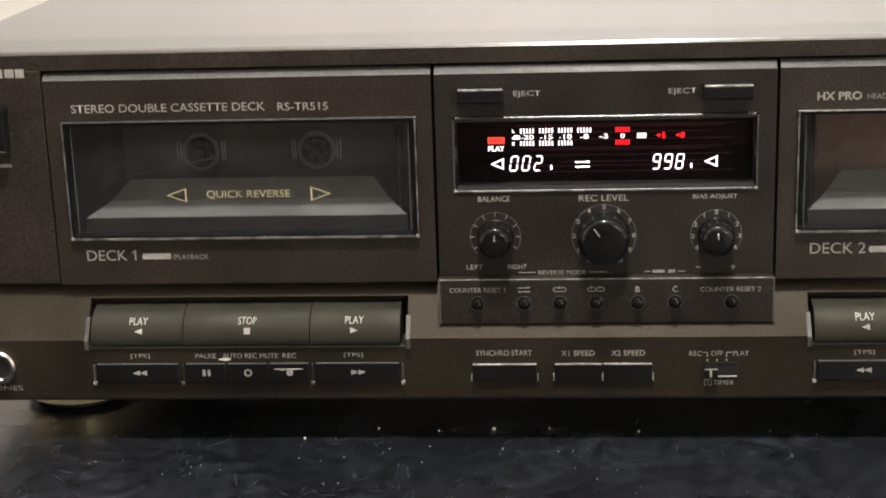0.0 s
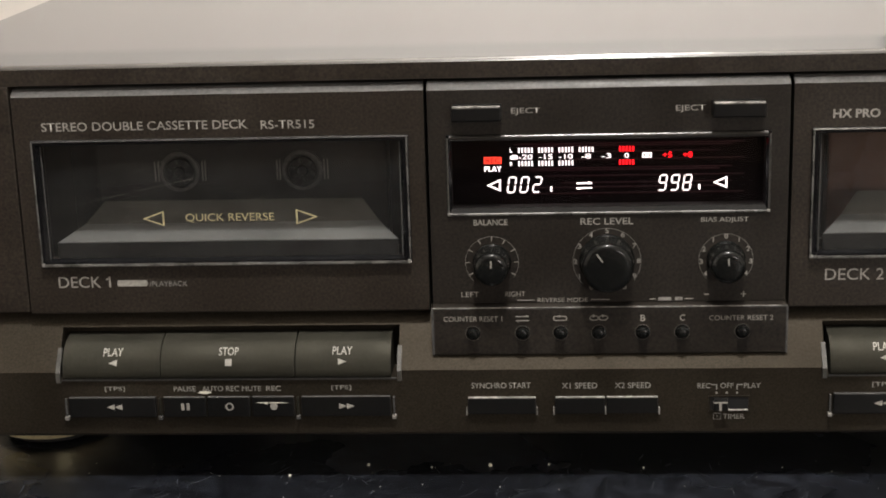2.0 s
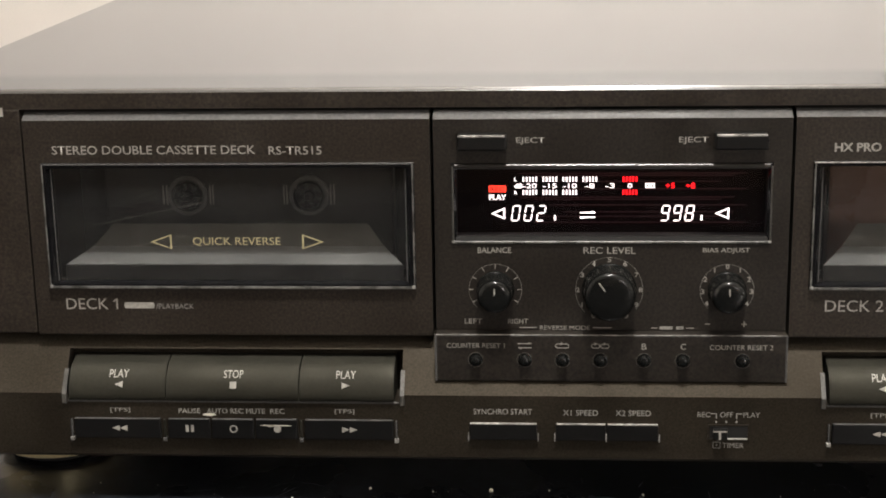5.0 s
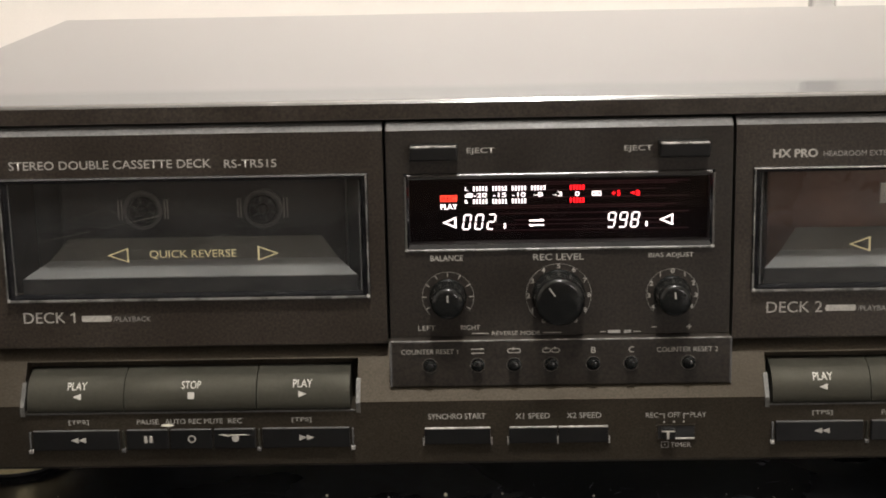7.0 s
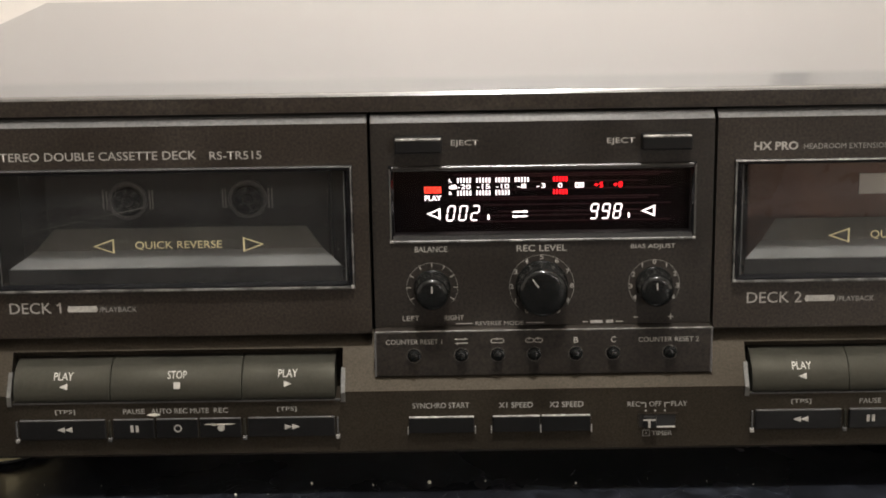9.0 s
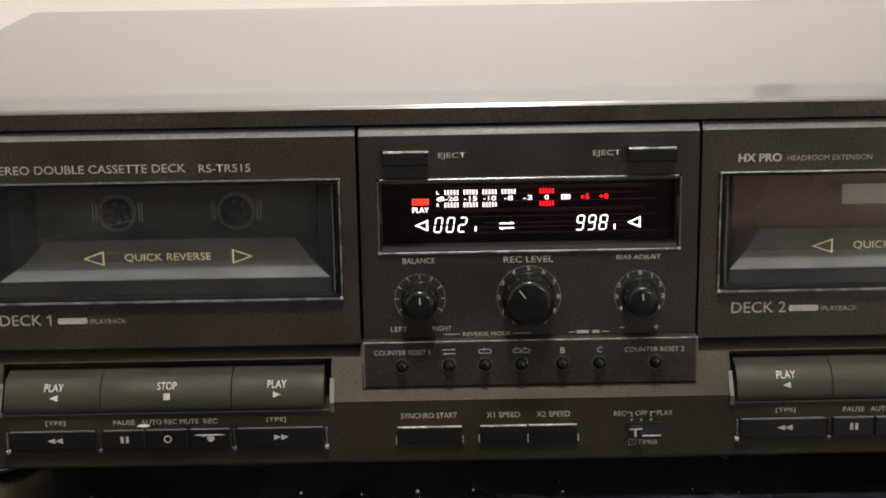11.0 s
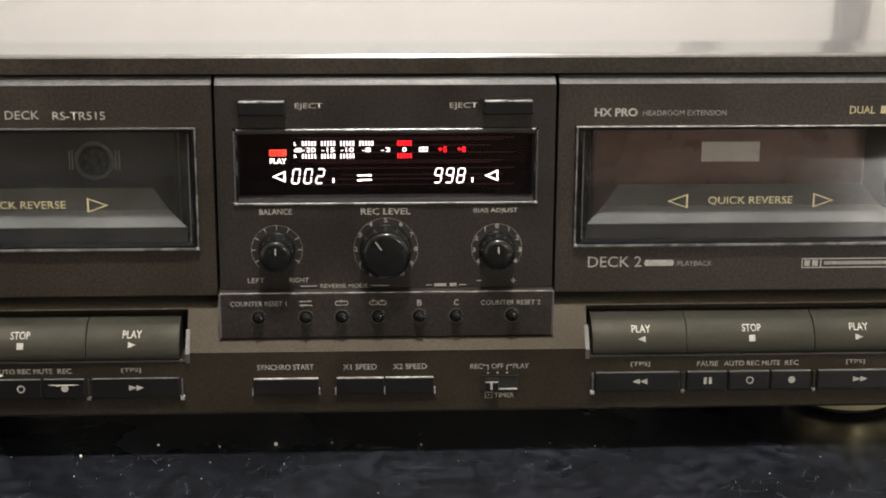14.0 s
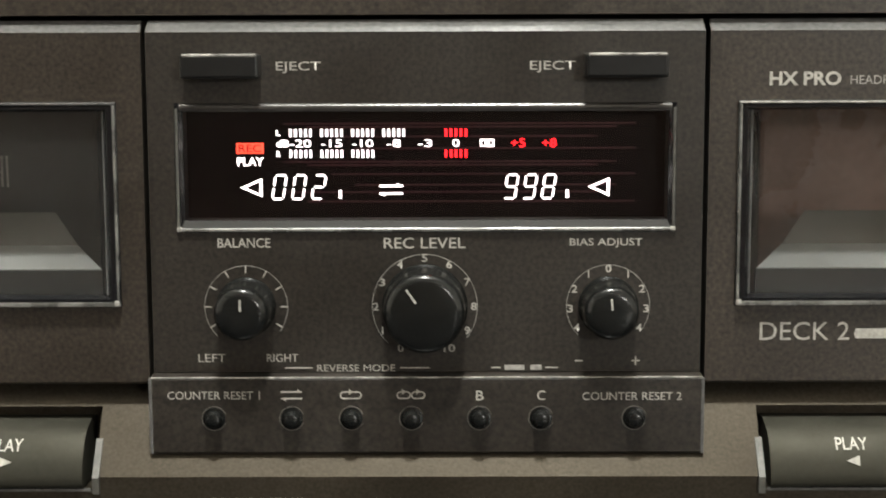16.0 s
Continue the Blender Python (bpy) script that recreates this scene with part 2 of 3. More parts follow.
def arc(cx, cz, r, a0, a1, w, y, bm=None, steps=36):
    """A thin printed arc, angles in degrees from the right, upwards."""
    b = bmesh.new() if bm is None else bm
    rows = []
    for k in range(steps + 1):
        a = radians(a0 + (a1 - a0) * k / steps)
        rows.append([b.verts.new(Vector((cx + q * math.cos(a), y - 0.1, cz + q * math.sin(a))) * MM) for q in (r - w / 2, r + w / 2)])
    for p, q in zip(rows, rows[1:]):
        b.faces.new((p[0], q[0], q[1], p[1]))
    return b


def outline_tri(x0, x1, cz, half, y, w):
    """A hollow triangle pointing from x1 towards x0."""
    b = bmesh.new()
    outer = [Vector((x0, cz)), Vector((x1, cz + half)), Vector((x1, cz - half))]
    centre = Vector(((x0 + 2 * x1) / 3, cz))
    inner = [centre + (p - centre) * (1 - w) for p in outer]
    o = [b.verts.new(Vector((p.x, y - 0.1, p.y)) * MM) for p in outer]
    i = [b.verts.new(Vector((p.x, y - 0.1, p.y)) * MM) for p in inner]
    for k in range(3):
        b.faces.new((o[k], o[(k + 1) % 3], i[(k + 1) % 3], i[k]))
    return b


def lettering(body, x0, x1, zc, cap, y, mat, parent, heavy=0.0, name="lettering", tilt=None):
    """Printed words from x0 to x1, centred on height zc, with capitals cap high, on the face y."""
    cu = bpy.data.curves.new("words", "FONT")
    cu.body, cu.resolution_u, cu.offset = body, 3, heavy
    ob = bpy.data.objects.new("words", cu)
    me = bpy.data.meshes.new_from_object(ob)
    xs = [v.co.x for v in me.vertices]
    ys = [v.co.y for v in me.vertices]
    lo, hi, bot, top = min(xs), max(xs), min(ys), max(ys)
    for v in me.vertices:
        x = x0 + (v.co.x - lo) / (hi - lo) * (x1 - x0)
        z = zc + ((v.co.y - bot) / (top - bot) - 0.5) * cap
        v.co = Vector((x, (y if tilt is None else tilt(z)) - 0.12, z)) * MM
    me.materials.append(mat)
    bpy.data.objects.remove(ob)
    bpy.data.curves.remove(cu)
    me.name = name
    o = new(name, me)
    o.parent = parent
    o.matrix_parent_inverse = Matrix.Translation(parent.location).inverted()
    return o


# ---- the room ----
TOP = -1.4  # table top


def room():
    x0, x1, y0, y1, z0, z1 = -2600, 2800, -4200, 3600, -754, 2000
    for name, b, mat in (
        ("floor", box(x0, x1, y0, y1, z0 - 60, z0), FLOOR),
        ("ceiling", box(x0, x1, y0, y1, z1, z1 + 60), WALL),
        ("wall_north", box(x0, x1, y1, y1 + 100, z0 - 60, z1 + 60), WALL),
        ("wall_south", box(x0, x1, y0 - 100, y0, z0 - 60, z1 + 60), DUSK),
        ("wall_west", box(x0 - 100, x0, y0 - 100, y1 + 100, z0 - 60, z1 + 60), WALL),
        ("wall_east", box(x1, x1 + 100, y0 - 100, y1 + 100, z0 - 60, z1 + 60), WALL),
    ):
        tagged(part(name, b, mat), "plain " + mat.name.replace("_", " "), name.split("_")[0], kind="structure")
    # a low white panel and a tall grey post against the far wall
    p = part("wall_panel", box(898, 1219, y1 - 24, y1, z0, 260, 3), WHITE)
    tagged(p, "low white painted panel against the cream wall", "wall panel")
    part("end_strip", box(840, 896, y1 - 26, y1, z0, 250, 3), PALE, p, "narrow light grey upright strip")
    part("seam", box(834, 840, y1 - 20, y1, z0, 250), GREY, p, "dark upright seam")
    tagged(part("wall_post", box(1221, 1283, y1 - 60, y1, z0, z1, 3), GREY), "broad grey upright post on the cream wall", "post")
    tagged(part("wall_box", box(840, 920, y1 - 60, y1, 1000, 1300, 6), PALE), "small pale grey box on the wall", "wall box")


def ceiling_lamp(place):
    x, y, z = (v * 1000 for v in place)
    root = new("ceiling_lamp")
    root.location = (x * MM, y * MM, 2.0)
    tagged(root, "small unseen ceiling lamp holder with a warm bulb", "lamp", "ceiling lamps")
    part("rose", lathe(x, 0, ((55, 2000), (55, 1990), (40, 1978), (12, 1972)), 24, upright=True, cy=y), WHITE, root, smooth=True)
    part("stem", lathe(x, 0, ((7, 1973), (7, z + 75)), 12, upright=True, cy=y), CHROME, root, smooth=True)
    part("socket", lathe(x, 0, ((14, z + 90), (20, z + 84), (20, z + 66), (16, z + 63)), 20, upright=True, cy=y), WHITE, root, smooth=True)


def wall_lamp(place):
    """An unseen fill lamp, added on the far wall behind the camera."""
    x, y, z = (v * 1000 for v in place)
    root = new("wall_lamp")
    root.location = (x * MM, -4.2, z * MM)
    tagged(root, "small unseen wall lamp, added as fill light", "lamp")
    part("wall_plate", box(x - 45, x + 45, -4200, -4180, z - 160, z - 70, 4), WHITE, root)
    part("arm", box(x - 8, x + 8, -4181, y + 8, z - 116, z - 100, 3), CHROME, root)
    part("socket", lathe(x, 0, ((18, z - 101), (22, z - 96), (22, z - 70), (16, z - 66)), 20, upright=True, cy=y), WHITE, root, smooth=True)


def table():
    root = new("table")
    root.location = (0, 0, -0.754)
    tagged(root, "glossy black table with pale scratches and dust", "table")
    part("tabletop", box(-800, 800, -480, 520, TOP - 32, TOP, 2), TABLE, root, "scratched glossy black tabletop")
    r = random.Random(11)
    b = bmesh.new()
    hubs = [(r.uniform(-250, 240), r.uniform(-70, 6), r.gauss(0.4, 0.8)) for k in range(34)]
    for k in range(1100):
        hx, hy, ha = r.choice(hubs)
        x, y = (r.gauss(hx, 14), r.gauss(hy, 9)) if k % 3 else (r.uniform(-270, 250), r.uniform(-85, 14))
        if y > 14:
            continue
        a, bend, w = r.choice((r.gauss(ha, 0.25), r.gauss(1.5, 0.4), r.uniform(0, 3.1))), r.uniform(-0.04, 0.04), r.choice((0.04, 0.05, 0.06, 0.08, 0.12))
        rows = []
        n = r.choice((1, 2, 2, 2, 3, 3, 4, 7))
        for i in range(n + 1):
            u = w * math.sin(math.pi * (i + 0.3) / (n + 0.6))
            rows.append([b.verts.new(Vector((x + s * u * math.sin(a), y - s * u * math.cos(a), TOP + 0.04)) * MM) for s in (-1, 1)])
            x, y, a = x + 1.6 * math.cos(a), y + 1.6 * math.sin(a), a + bend + r.uniform(-0.05, 0.05)
        for p, q in zip(rows, rows[1:]):
            b.faces.new((p[0], p[1], q[1], q[0]))
    tagged(part("scratch_film", b, SCRATCH, root, "fine pale scratches"), kind="stuff")
    for x in (-740, 740):
        for y in (-420, 460):
            part("leg", box(x - 28, x + 28, y - 28, y + 28, -754, TOP - 32, 2), BLACK, root)


room()
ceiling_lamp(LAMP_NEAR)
ceiling_lamp(FILL_FAR)
wall_lamp(FILL_WALL)
table()

# ---- the cassette deck ----
XL, XR, YB = -232.0, 234.0, 284.0
Z_TOP, Z_BOT = 139.5, 14.5
deck = new("cassette_deck")
deck.location = (0.0, 0.14, TOP * MM)
tagged(deck, "black double cassette deck with a lit display, on the table", "cassette deck")


def slope(z):
    """Depth of the sloping band at height z."""
    return -8.0 + (z - 38.0) * 13.0 / 18.0


R1 = (-183.2, -69.0)  # openings for the large keys
R2 = (69.8, 184.0)


def housing():
    part("cover", prism([(4.6, Z_TOP - 0.05), (20, 140.5), (24, 140.72), (30, 140.85), (YB, 142.0), (YB, 140.8), (30, 139.6), (14, Z_TOP - 0.3)], XL, XR), COVER, deck, "grey satin metal cover that mirrors the wall", smooth=True)
    b = box(XL, XL + 1.2, 20, YB, Z_BOT + 1, 139.2)
    box(XR - 1.2, XR, 20, YB, Z_BOT + 1, 139.2, bm=b)
    box(XL + 1.2, XR - 1.2, YB - 1.2, YB, Z_BOT + 1, 139.2, bm=b)
    part("chassis", b, COVER, deck)
    part("bottom_plate", box(-220, 221, 4, YB - 2, Z_BOT - 0.5, Z_BOT + 0.6), BLACK, deck)
    part("inner_frame", box(XL + 2, XR - 2, 50, 70, Z_BOT + 1, Z_TOP - 2), INSIDE, deck)
    # top fascia with a rounded upper lip
    part("top_fascia", prism([(14, 138.4), (1.3, 138.4), (1.3, 133.2), (14, 133.2)], XL, XR), PANEL, deck, "brown-black fascia strip")
    lip = [(14, Z_TOP - 0.4), (4.5, Z_TOP)]
    lip += [(4.5 - 3.2 * math.sin(radians(a)), Z_TOP - 1.2 + 1.2 * math.cos(radians(a))) for a in (15, 30, 45, 60, 75, 90)]
    lip += [(14, 138.3)]
    part("fascia_lip", prism(lip, XL, XR), LIP, deck, "rounded shiny lip", smooth=True)
    # end columns beside the doors
    b = box(XL, -193.8, 0.6, 14, 56.4, 133.2, 0.5)
    part("end_panel", b, PANEL, deck)
    part("end_panel", box(193.8, XR, 0.6, 14, 56.4, 133.2, 0.5), PANEL, deck)
    # sloping band and lower panel, with the openings for the keys
    full = [(14, 56.3), (slope(56.3), 56.3), (-8, 38.0), (-8, 16.2), (-7.2, 15.2), (14, 15.2)]
    gap = [(14, 56.3), (slope(56.3), 56.3), (slope(50.9), 50.9), (6, 50.9), (6, 35.2), (-8, 35.2), (-8, 16.2), (-7.2, 15.2), (14, 15.2)]
    b = bmesh.new()
    prism(full, XL, R1[0], b)
    prism(gap, R1[0], R1[1], b, (False, False))
    prism(full, R1[1], R2[0], b)
    prism(gap, R2[0], R2[1], b, (False, False))
    prism(full, R2[1], XR, b)
    part("lower_panel", b, LOWER, deck, "brown-black lower panel with a sloping band")
    for x in (-203, 177):
        f = part("foot", lathe(x, 0, ((19, 1.2), (21.6, 1.6), (22, 3), (22, 12.5), (21, 15.0)), 48, upright=True, cy=44), GOLD, deck, "round brass-coloured foot", smooth=True)
        part("rubber_pad", lathe(x, 0, ((17, TOP), (17.6, TOP + 0.5), (17.6, 1.3)), 40, upright=True, cy=44), RUBBER, f, smooth=True)
    for x in (-203, 177):
        f = part("foot", lathe(x, 0, ((20, 1.2), (23.6, 3), (23.6, 12.5), (22, 15.0)), 32, upright=True, cy=240), GOLD, deck, smooth=True)
        part("rubber_pad", lathe(x, 0, ((17, TOP), (17.6, TOP + 0.5), (17.6, 1.3)), 32, upright=True, cy=240), RUBBER, f, smooth=True)


def door(x0, x1, dx, left):
    """A cassette door: frame, bevelled window, smoked pane and what shows behind it. dx: shift from the first door."""
    wx0, wx1, wz0, wz1 = (-187.4 if left else -186.4) + dx, -64.2 + dx, 73.0, 115.2
    b = prism([(12, 56.0), (0.4, 56.0), (0, 56.5), (0, wz0), (12, wz0)], x0, x1)
    prism([(12, 132.0), (3.2, 132.0), (0, 129.7), (0, wz1), (12, wz1)], x0, x1, b)
    prism([(12, wz0), (0, wz0), (0, wz1), (12, wz1)], x0, wx0, b, (True, True))
    prism([(12, wz0), (0, wz0), (0, wz1), (12, wz1)], wx1, x1, b, (True, True))
    d = part("cassette_door", b, PANEL, deck, "brown-black cassette door with a bevelled top edge")
    e = 0.3
    part("top_bevel", prism([(3.1, 132.15), (-0.1, 129.7), (0.3, 129.6), (3.4, 131.9)], x0 + 0.2, x1 - 0.2), EDGE, d, "worn bevel, painted paler for its highlight")
    part("window_frame", ring_frame((
        (wx0 - e, wx1 + e, wz0 - e, wz1 + e, 0.2), (wx0 - e, wx1 + e, wz0 - e, wz1 + e, -0.5), (wx0 + 0.5, wx1 - 0.5, wz0 + 0.5, wz1 - 0.5, -1.3),
        (wx0 + 1.5, wx1 - 1.5, wz0 + 1.4, wz1 - 1.2, -1.3), (wx0 + 2.8, wx1 - 2.8, wz0 + 2.0, wz1 - 1.7, 0.6), (wx0 + 2.8, wx1 - 2.8, wz0 + 2.0, wz1 - 1.7, 2.0))),
        GLOSS, d, "gloss black window surround")
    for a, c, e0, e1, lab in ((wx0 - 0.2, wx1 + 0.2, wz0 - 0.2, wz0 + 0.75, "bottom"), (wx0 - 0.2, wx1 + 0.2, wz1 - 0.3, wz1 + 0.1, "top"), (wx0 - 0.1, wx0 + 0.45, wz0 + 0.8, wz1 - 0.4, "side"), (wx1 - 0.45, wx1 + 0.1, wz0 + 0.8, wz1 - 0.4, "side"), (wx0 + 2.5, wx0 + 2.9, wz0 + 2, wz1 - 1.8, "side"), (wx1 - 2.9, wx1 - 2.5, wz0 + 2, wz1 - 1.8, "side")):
        part("surround_edge", box(a, c, -1.45 if a < wx0 + 2 and c > wx1 - 2 or abs(a - wx0) < 1 or abs(c - wx1) < 1 else 0.1, 0.6, e0, e1, 0.15), SHINE if lab == "top" and not left else EDGE if lab == "top" or wx0 + 2 < a < wx1 - 2 and c - a < 5 else RIM, d, "worn highlit " + lab + " edge")
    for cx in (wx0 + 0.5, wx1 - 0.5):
        part("worn_glint_corner", box(cx - 0.55, cx + 0.55, -1.6, 0.2, wz0 - 0.15, wz0 + 1.2, 0.4), SHINE, d, "worn corner with a painted glint")
    part("window_pane", box(wx0 + 2.7, wx1 - 2.7, 0.8, 1.8, wz0 + 1.9, wz1 - 1.6), GLASS, d, "smoked clear window pane")
    if left:
        for xa, za, xb, zb, w in ((-180.5, 92.3, -158, 97.0, 0.07), (-158, 97.0, -135, 101.8, 0.1), (-176, 96.8, -150, 105.6, 0.04), (-170, 84.4, -141, 90.6, 0.05), (-126, 92.6, -112, 95.2, 0.04), (-160, 107.5, -149, 103.2, 0.04)):
            part("pane_scratch", flat([(xa, za), (xb, zb - w), (xb + 0.4, zb), (xb, zb + w)], 0.78, depth=0.03), FAINT, d, "fine pale scratch")
    # the well behind the pane
    b = bmesh.new()
    ring_frame(((wx0 - 1, wx1 + 1, wz0 - 6, wz1 + 8, 12), (wx0 - 1, wx1 + 1, wz0 - 6, wz1 + 8, 45)), b)
    box(wx0 - 1, wx1 + 1, 44.5, 45.5, wz0 - 6, wz1 + 8, bm=b)
    part("tape_well", b, INSIDE, d)
    # the grey ledge: two sloping facets, narrower at the back
    b = bmesh.new()
    xa, xb = wx0 + 4.8, wx1 - 4.4
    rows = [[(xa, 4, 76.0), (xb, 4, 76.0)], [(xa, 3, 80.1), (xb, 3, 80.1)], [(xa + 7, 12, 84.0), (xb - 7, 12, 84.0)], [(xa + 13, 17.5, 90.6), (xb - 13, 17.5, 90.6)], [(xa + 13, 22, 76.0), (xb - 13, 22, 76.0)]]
    for name, mat, picks, lab in (("tape_ledge", LEDGE, (0, 1, 2, 4), "sloping grey plastic ledge"), ("ledge_riser", RISER, (2, 3, 4), "upper part of the ledge, darkened for shade")):
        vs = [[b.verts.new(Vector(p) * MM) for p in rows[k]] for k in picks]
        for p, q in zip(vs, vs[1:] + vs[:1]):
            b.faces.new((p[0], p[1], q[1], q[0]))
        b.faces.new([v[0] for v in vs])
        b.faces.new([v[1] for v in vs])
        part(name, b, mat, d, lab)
        b = bmesh.new()
    b.free()
    part("ledge_front", box(xa - 0.2, xb + 0.2, 2.6, 3.6, wz0 + 1, 79.9), INSIDE, d)
    # words and arrows on the pane
    px, tx = dx - 1.4 * (not left), dx + 1.6 * (not left)
    part("arrow", outline_tri(-152.8 + px, -145.5 + px, 88.5, 2.6, 0.7, 0.24), GILT, d)
    part("arrow", outline_tri(-94.5 + px, -101.7 + px, 88.5, 2.6, 0.7, 0.24), GILT, d)
    lettering("QUICK REVERSE", -138.4 + px, -108.9 + px, 88.5, 3.1, 0.7, GILT, d, 0.0)
    lettering("DECK 1" if left else "DECK 2", -182.8 + tx, (-165.1 if left else -164.0) + tx, 67.1, 3.9, 0, PRINT, d, 0.0)
    if left:
        part("lettering", flat([(-165.3, 69.0), (-165.3, 68.3), (-166.6, 67.7), (-166.6, 68.1)], 0), PRINT, d)
    part("print_bar", flat([(x + tx, z) for x, z in ((-162.6, 65.5), (-153.0, 65.5), (-152.5, 66.5), (-153.0, 67.6), (-162.6, 67.6), (-163.0, 66.5))], 0), PRINT, d)
    lettering("/PLAYBACK", -152.0 + tx, -139.2 + tx, 66.3, 1.8, 0, DIM, d)
    return d


def cassette(cx, shell, brown):
    """An audio cassette standing in the well, tape edge down."""
    root = new("audio_cassette")
    root.location = (cx * MM, 0.03, 0.0675)
    tagged(root, "dark audio cassette tinted brown for a pane reflection, with a pale label window, behind the pane" if brown else "dark audio cassette with two reel rings, behind the pane", "cassette")
    hz, dy = 98.8, 8.0 if brown else 0.0
    b = box(cx - 50.2, cx + 50.2, 25 + dy, 34 + dy, 67.5, 130, 1.0)
    box(cx - 33, cx + 33, 23.6 + dy, 25.2 + dy, 67.6, 82, 0.4, bm=b)
    part("shell", b, shell, root)
    for s in () if brown else (-21.2, 21.2):
        b = lathe(cx + s, hz, ((5.7, 25.0 + dy), (5.7, 24.0 + dy), (6.9, 24.0 + dy), (6.9, 25.0 + dy)), 32)
        part("reel_ring", b, REEL, root, smooth=True)
        part("hub", lathe(cx + s, hz, ((4.8, 25 + dy), (4.6, 24.2 + dy), (2.0, 24.2 + dy), (1.6, 23.2 + dy)), 24), BLACK, root, smooth=True)
        b = bmesh.new()
        for k in range(6):
            a = radians(60 * k + 12)
            box(-0.5, 0.5, 23.6 + dy, 24.2 + dy, 2.6, 4.4, bm=b)
            for v in list(b.verts)[-8:]:
                x, z = v.co.x, v.co.z
                v.co.x, v.co.z = x * math.cos(a) - z * math.sin(a) + (cx + s) * MM, x * math.sin(a) + z * math.cos(a) + hz * MM
        part("hub_tooth", b, shell, root)
    if brown:
        part("label", box(cx - 10.6, cx + 10.9, 24.6 + dy, 25.1 + dy, 95.4, 102.8, 0.2), LABEL, root, "white label window")
    else:
        for s in (-29.8, -28.6, -13.4, -12.4, 12.4, 13.4, 28.6, 29.8):
            part("guide_mark", bar(cx + s - 0.25, cx + s + 0.25, 95.5, 102.5, 25), FAINT, root)


def large_key(z_hi=48.2, z_lo=35.8):
    """A large key: rounded front, leaning back at the top."""
    pts = [(7, z_hi - 0.3), (2.2, z_hi), (0.2, z_hi - 0.7)]
    for k in range(1, 9):
        u = k / 8
        pts.append((0.2 - 9.2 * math.sin(u * math.pi / 2), z_hi - 0.7 - (z_hi - z_lo - 1.6) * (1 - math.cos(u * math.pi / 2)) ** 0.9 if k < 8 else z_lo + 1.0))
    pts += [(-8.7, z_lo + 0.2), (-8.0, z_lo), (7, z_lo)]
    return pts


def keys(dx):
    """The large and the small keys below one door."""
    z_hi, z_lo = 48.2, 35.8

    def face(z):
        u = max(0.0, min(1.0, (z_hi - 0.7 - z) / (z_hi - 1.7 - z_lo)))
        return 0.2 - 9.2 * math.sin(math.acos(max(0.0, 1 - u ** (1 / 0.9))))

    for x0, x1, word, tri in ((-181.6, -148.7, "PLAY", -1), (-148.4, -103.6, "STOP", 0), (-103.2, -71.6, "PLAY", 1)):
        k = part("large_key", prism(large_key(), x0 + dx, x1 + dx), BUTTON, deck, "charcoal rounded key", smooth=True)
        c = (x0 + x1) / 2 + dx + {-1: 0.6, 0: 0.4, 1: -0.2}[tri]
        lettering(word, c - 3.3, c + 3.3, 44.4, 2.15, 0, PRINT, k, 0.006, tilt=lambda z: face(z) - 0.15)
        if tri:
            shape = [(c - 1.4 * tri, 42.3), (c - 1.4 * tri, 40.3), (c + 1.4 * tri, 41.3)]
        else:
            shape = [(c - 1.1, 40.2), (c + 1.1, 40.2), (c + 1.1, 42.3), (c - 1.1, 42.3)]
        b = bmesh.new()
        b.faces.new([b.verts.new(Vector((x, face(z) - 0.25, z)) * MM) for x, z in shape])
        part("symbol", b, PRINT, k)
    # pale side lips of the opening
    for xe in (R1[0] + dx - 0.2, R1[1] + dx + 0.2):
        part("opening_lip", prism([(slope(45) + 0.4, 45), (slope(45) - 0.4, 45), (-8.9, 38), (-8.9, 34.6), (-7.6, 34.2), (-7.4, 38)], xe - 0.7, xe + 0.7), LIP_GREY, deck, "pale lip of the key opening")
    part("opening_sill", prism([(-7.8, 35.6), (-8.25, 35.6), (-8.25, 35.0), (-7.8, 35.0)], R1[0] + dx + 1, R1[1] + dx - 1), EDGE, deck)
    # words between the rows
    for words, x0, x1 in (("[TPS]", -168.0, -161.2), ("PAUSE", -144.6, -137.2), ("AUTO REC MUTE", -135.0, -115.2), ("REC", -113.4, -108.6), ("[TPS]", -91.6, -85.0)):
        lettering(words, x0 + dx, x1 + dx, 32.0, 1.8, -8.0, PRINT, deck, 0.0)
    # small keys
    for x0, x1, kind in ((-180.4, -150.8, "rew"), (-148.2, -134.0, "pause"), (-133.4, -119.0, "mute"), (-118.4, -104.2, "rec"), (-101.8, -71.9, "fwd")):
        k = part("small_key", box(x0 + dx, x1 + dx, -9.4, -6, 22.4, 29.4, 0.4), BLACK, deck, "small black key", smooth=False)
        part("key_edge", box(x0 + dx + 0.3, x1 + dx - 0.3, -9.45, -8.2, 29.25, 29.45, 0.1), EDGE, k, "upper edge with a painted highlight")
        c, y, z = (x0 + x1) / 2 + dx + (0.8 if kind == "rew" else 0.3), -9.4, 26.1
        if kind == "mute":
            part("symbol", arc(c, z, 1.15, 0, 360, 0.5, y), PRINT, k)
        elif kind == "rec":
            part("symbol", flat([(c + 1.25 * math.cos(a * math.pi / 8), z + 1.25 * math.sin(a * math.pi / 8)) for a in range(16)], y), PRINT, k)
        elif kind == "pause":
            part("symbol", bar(c - 1.4, c - 0.4, z - 1.2, z + 1.2, y), PRINT, k)
            part("symbol", bar(c + 0.4, c + 1.4, z - 1.2, z + 1.2, y), PRINT, k)
        else:
            s = -1 if kind == "rew" else 1
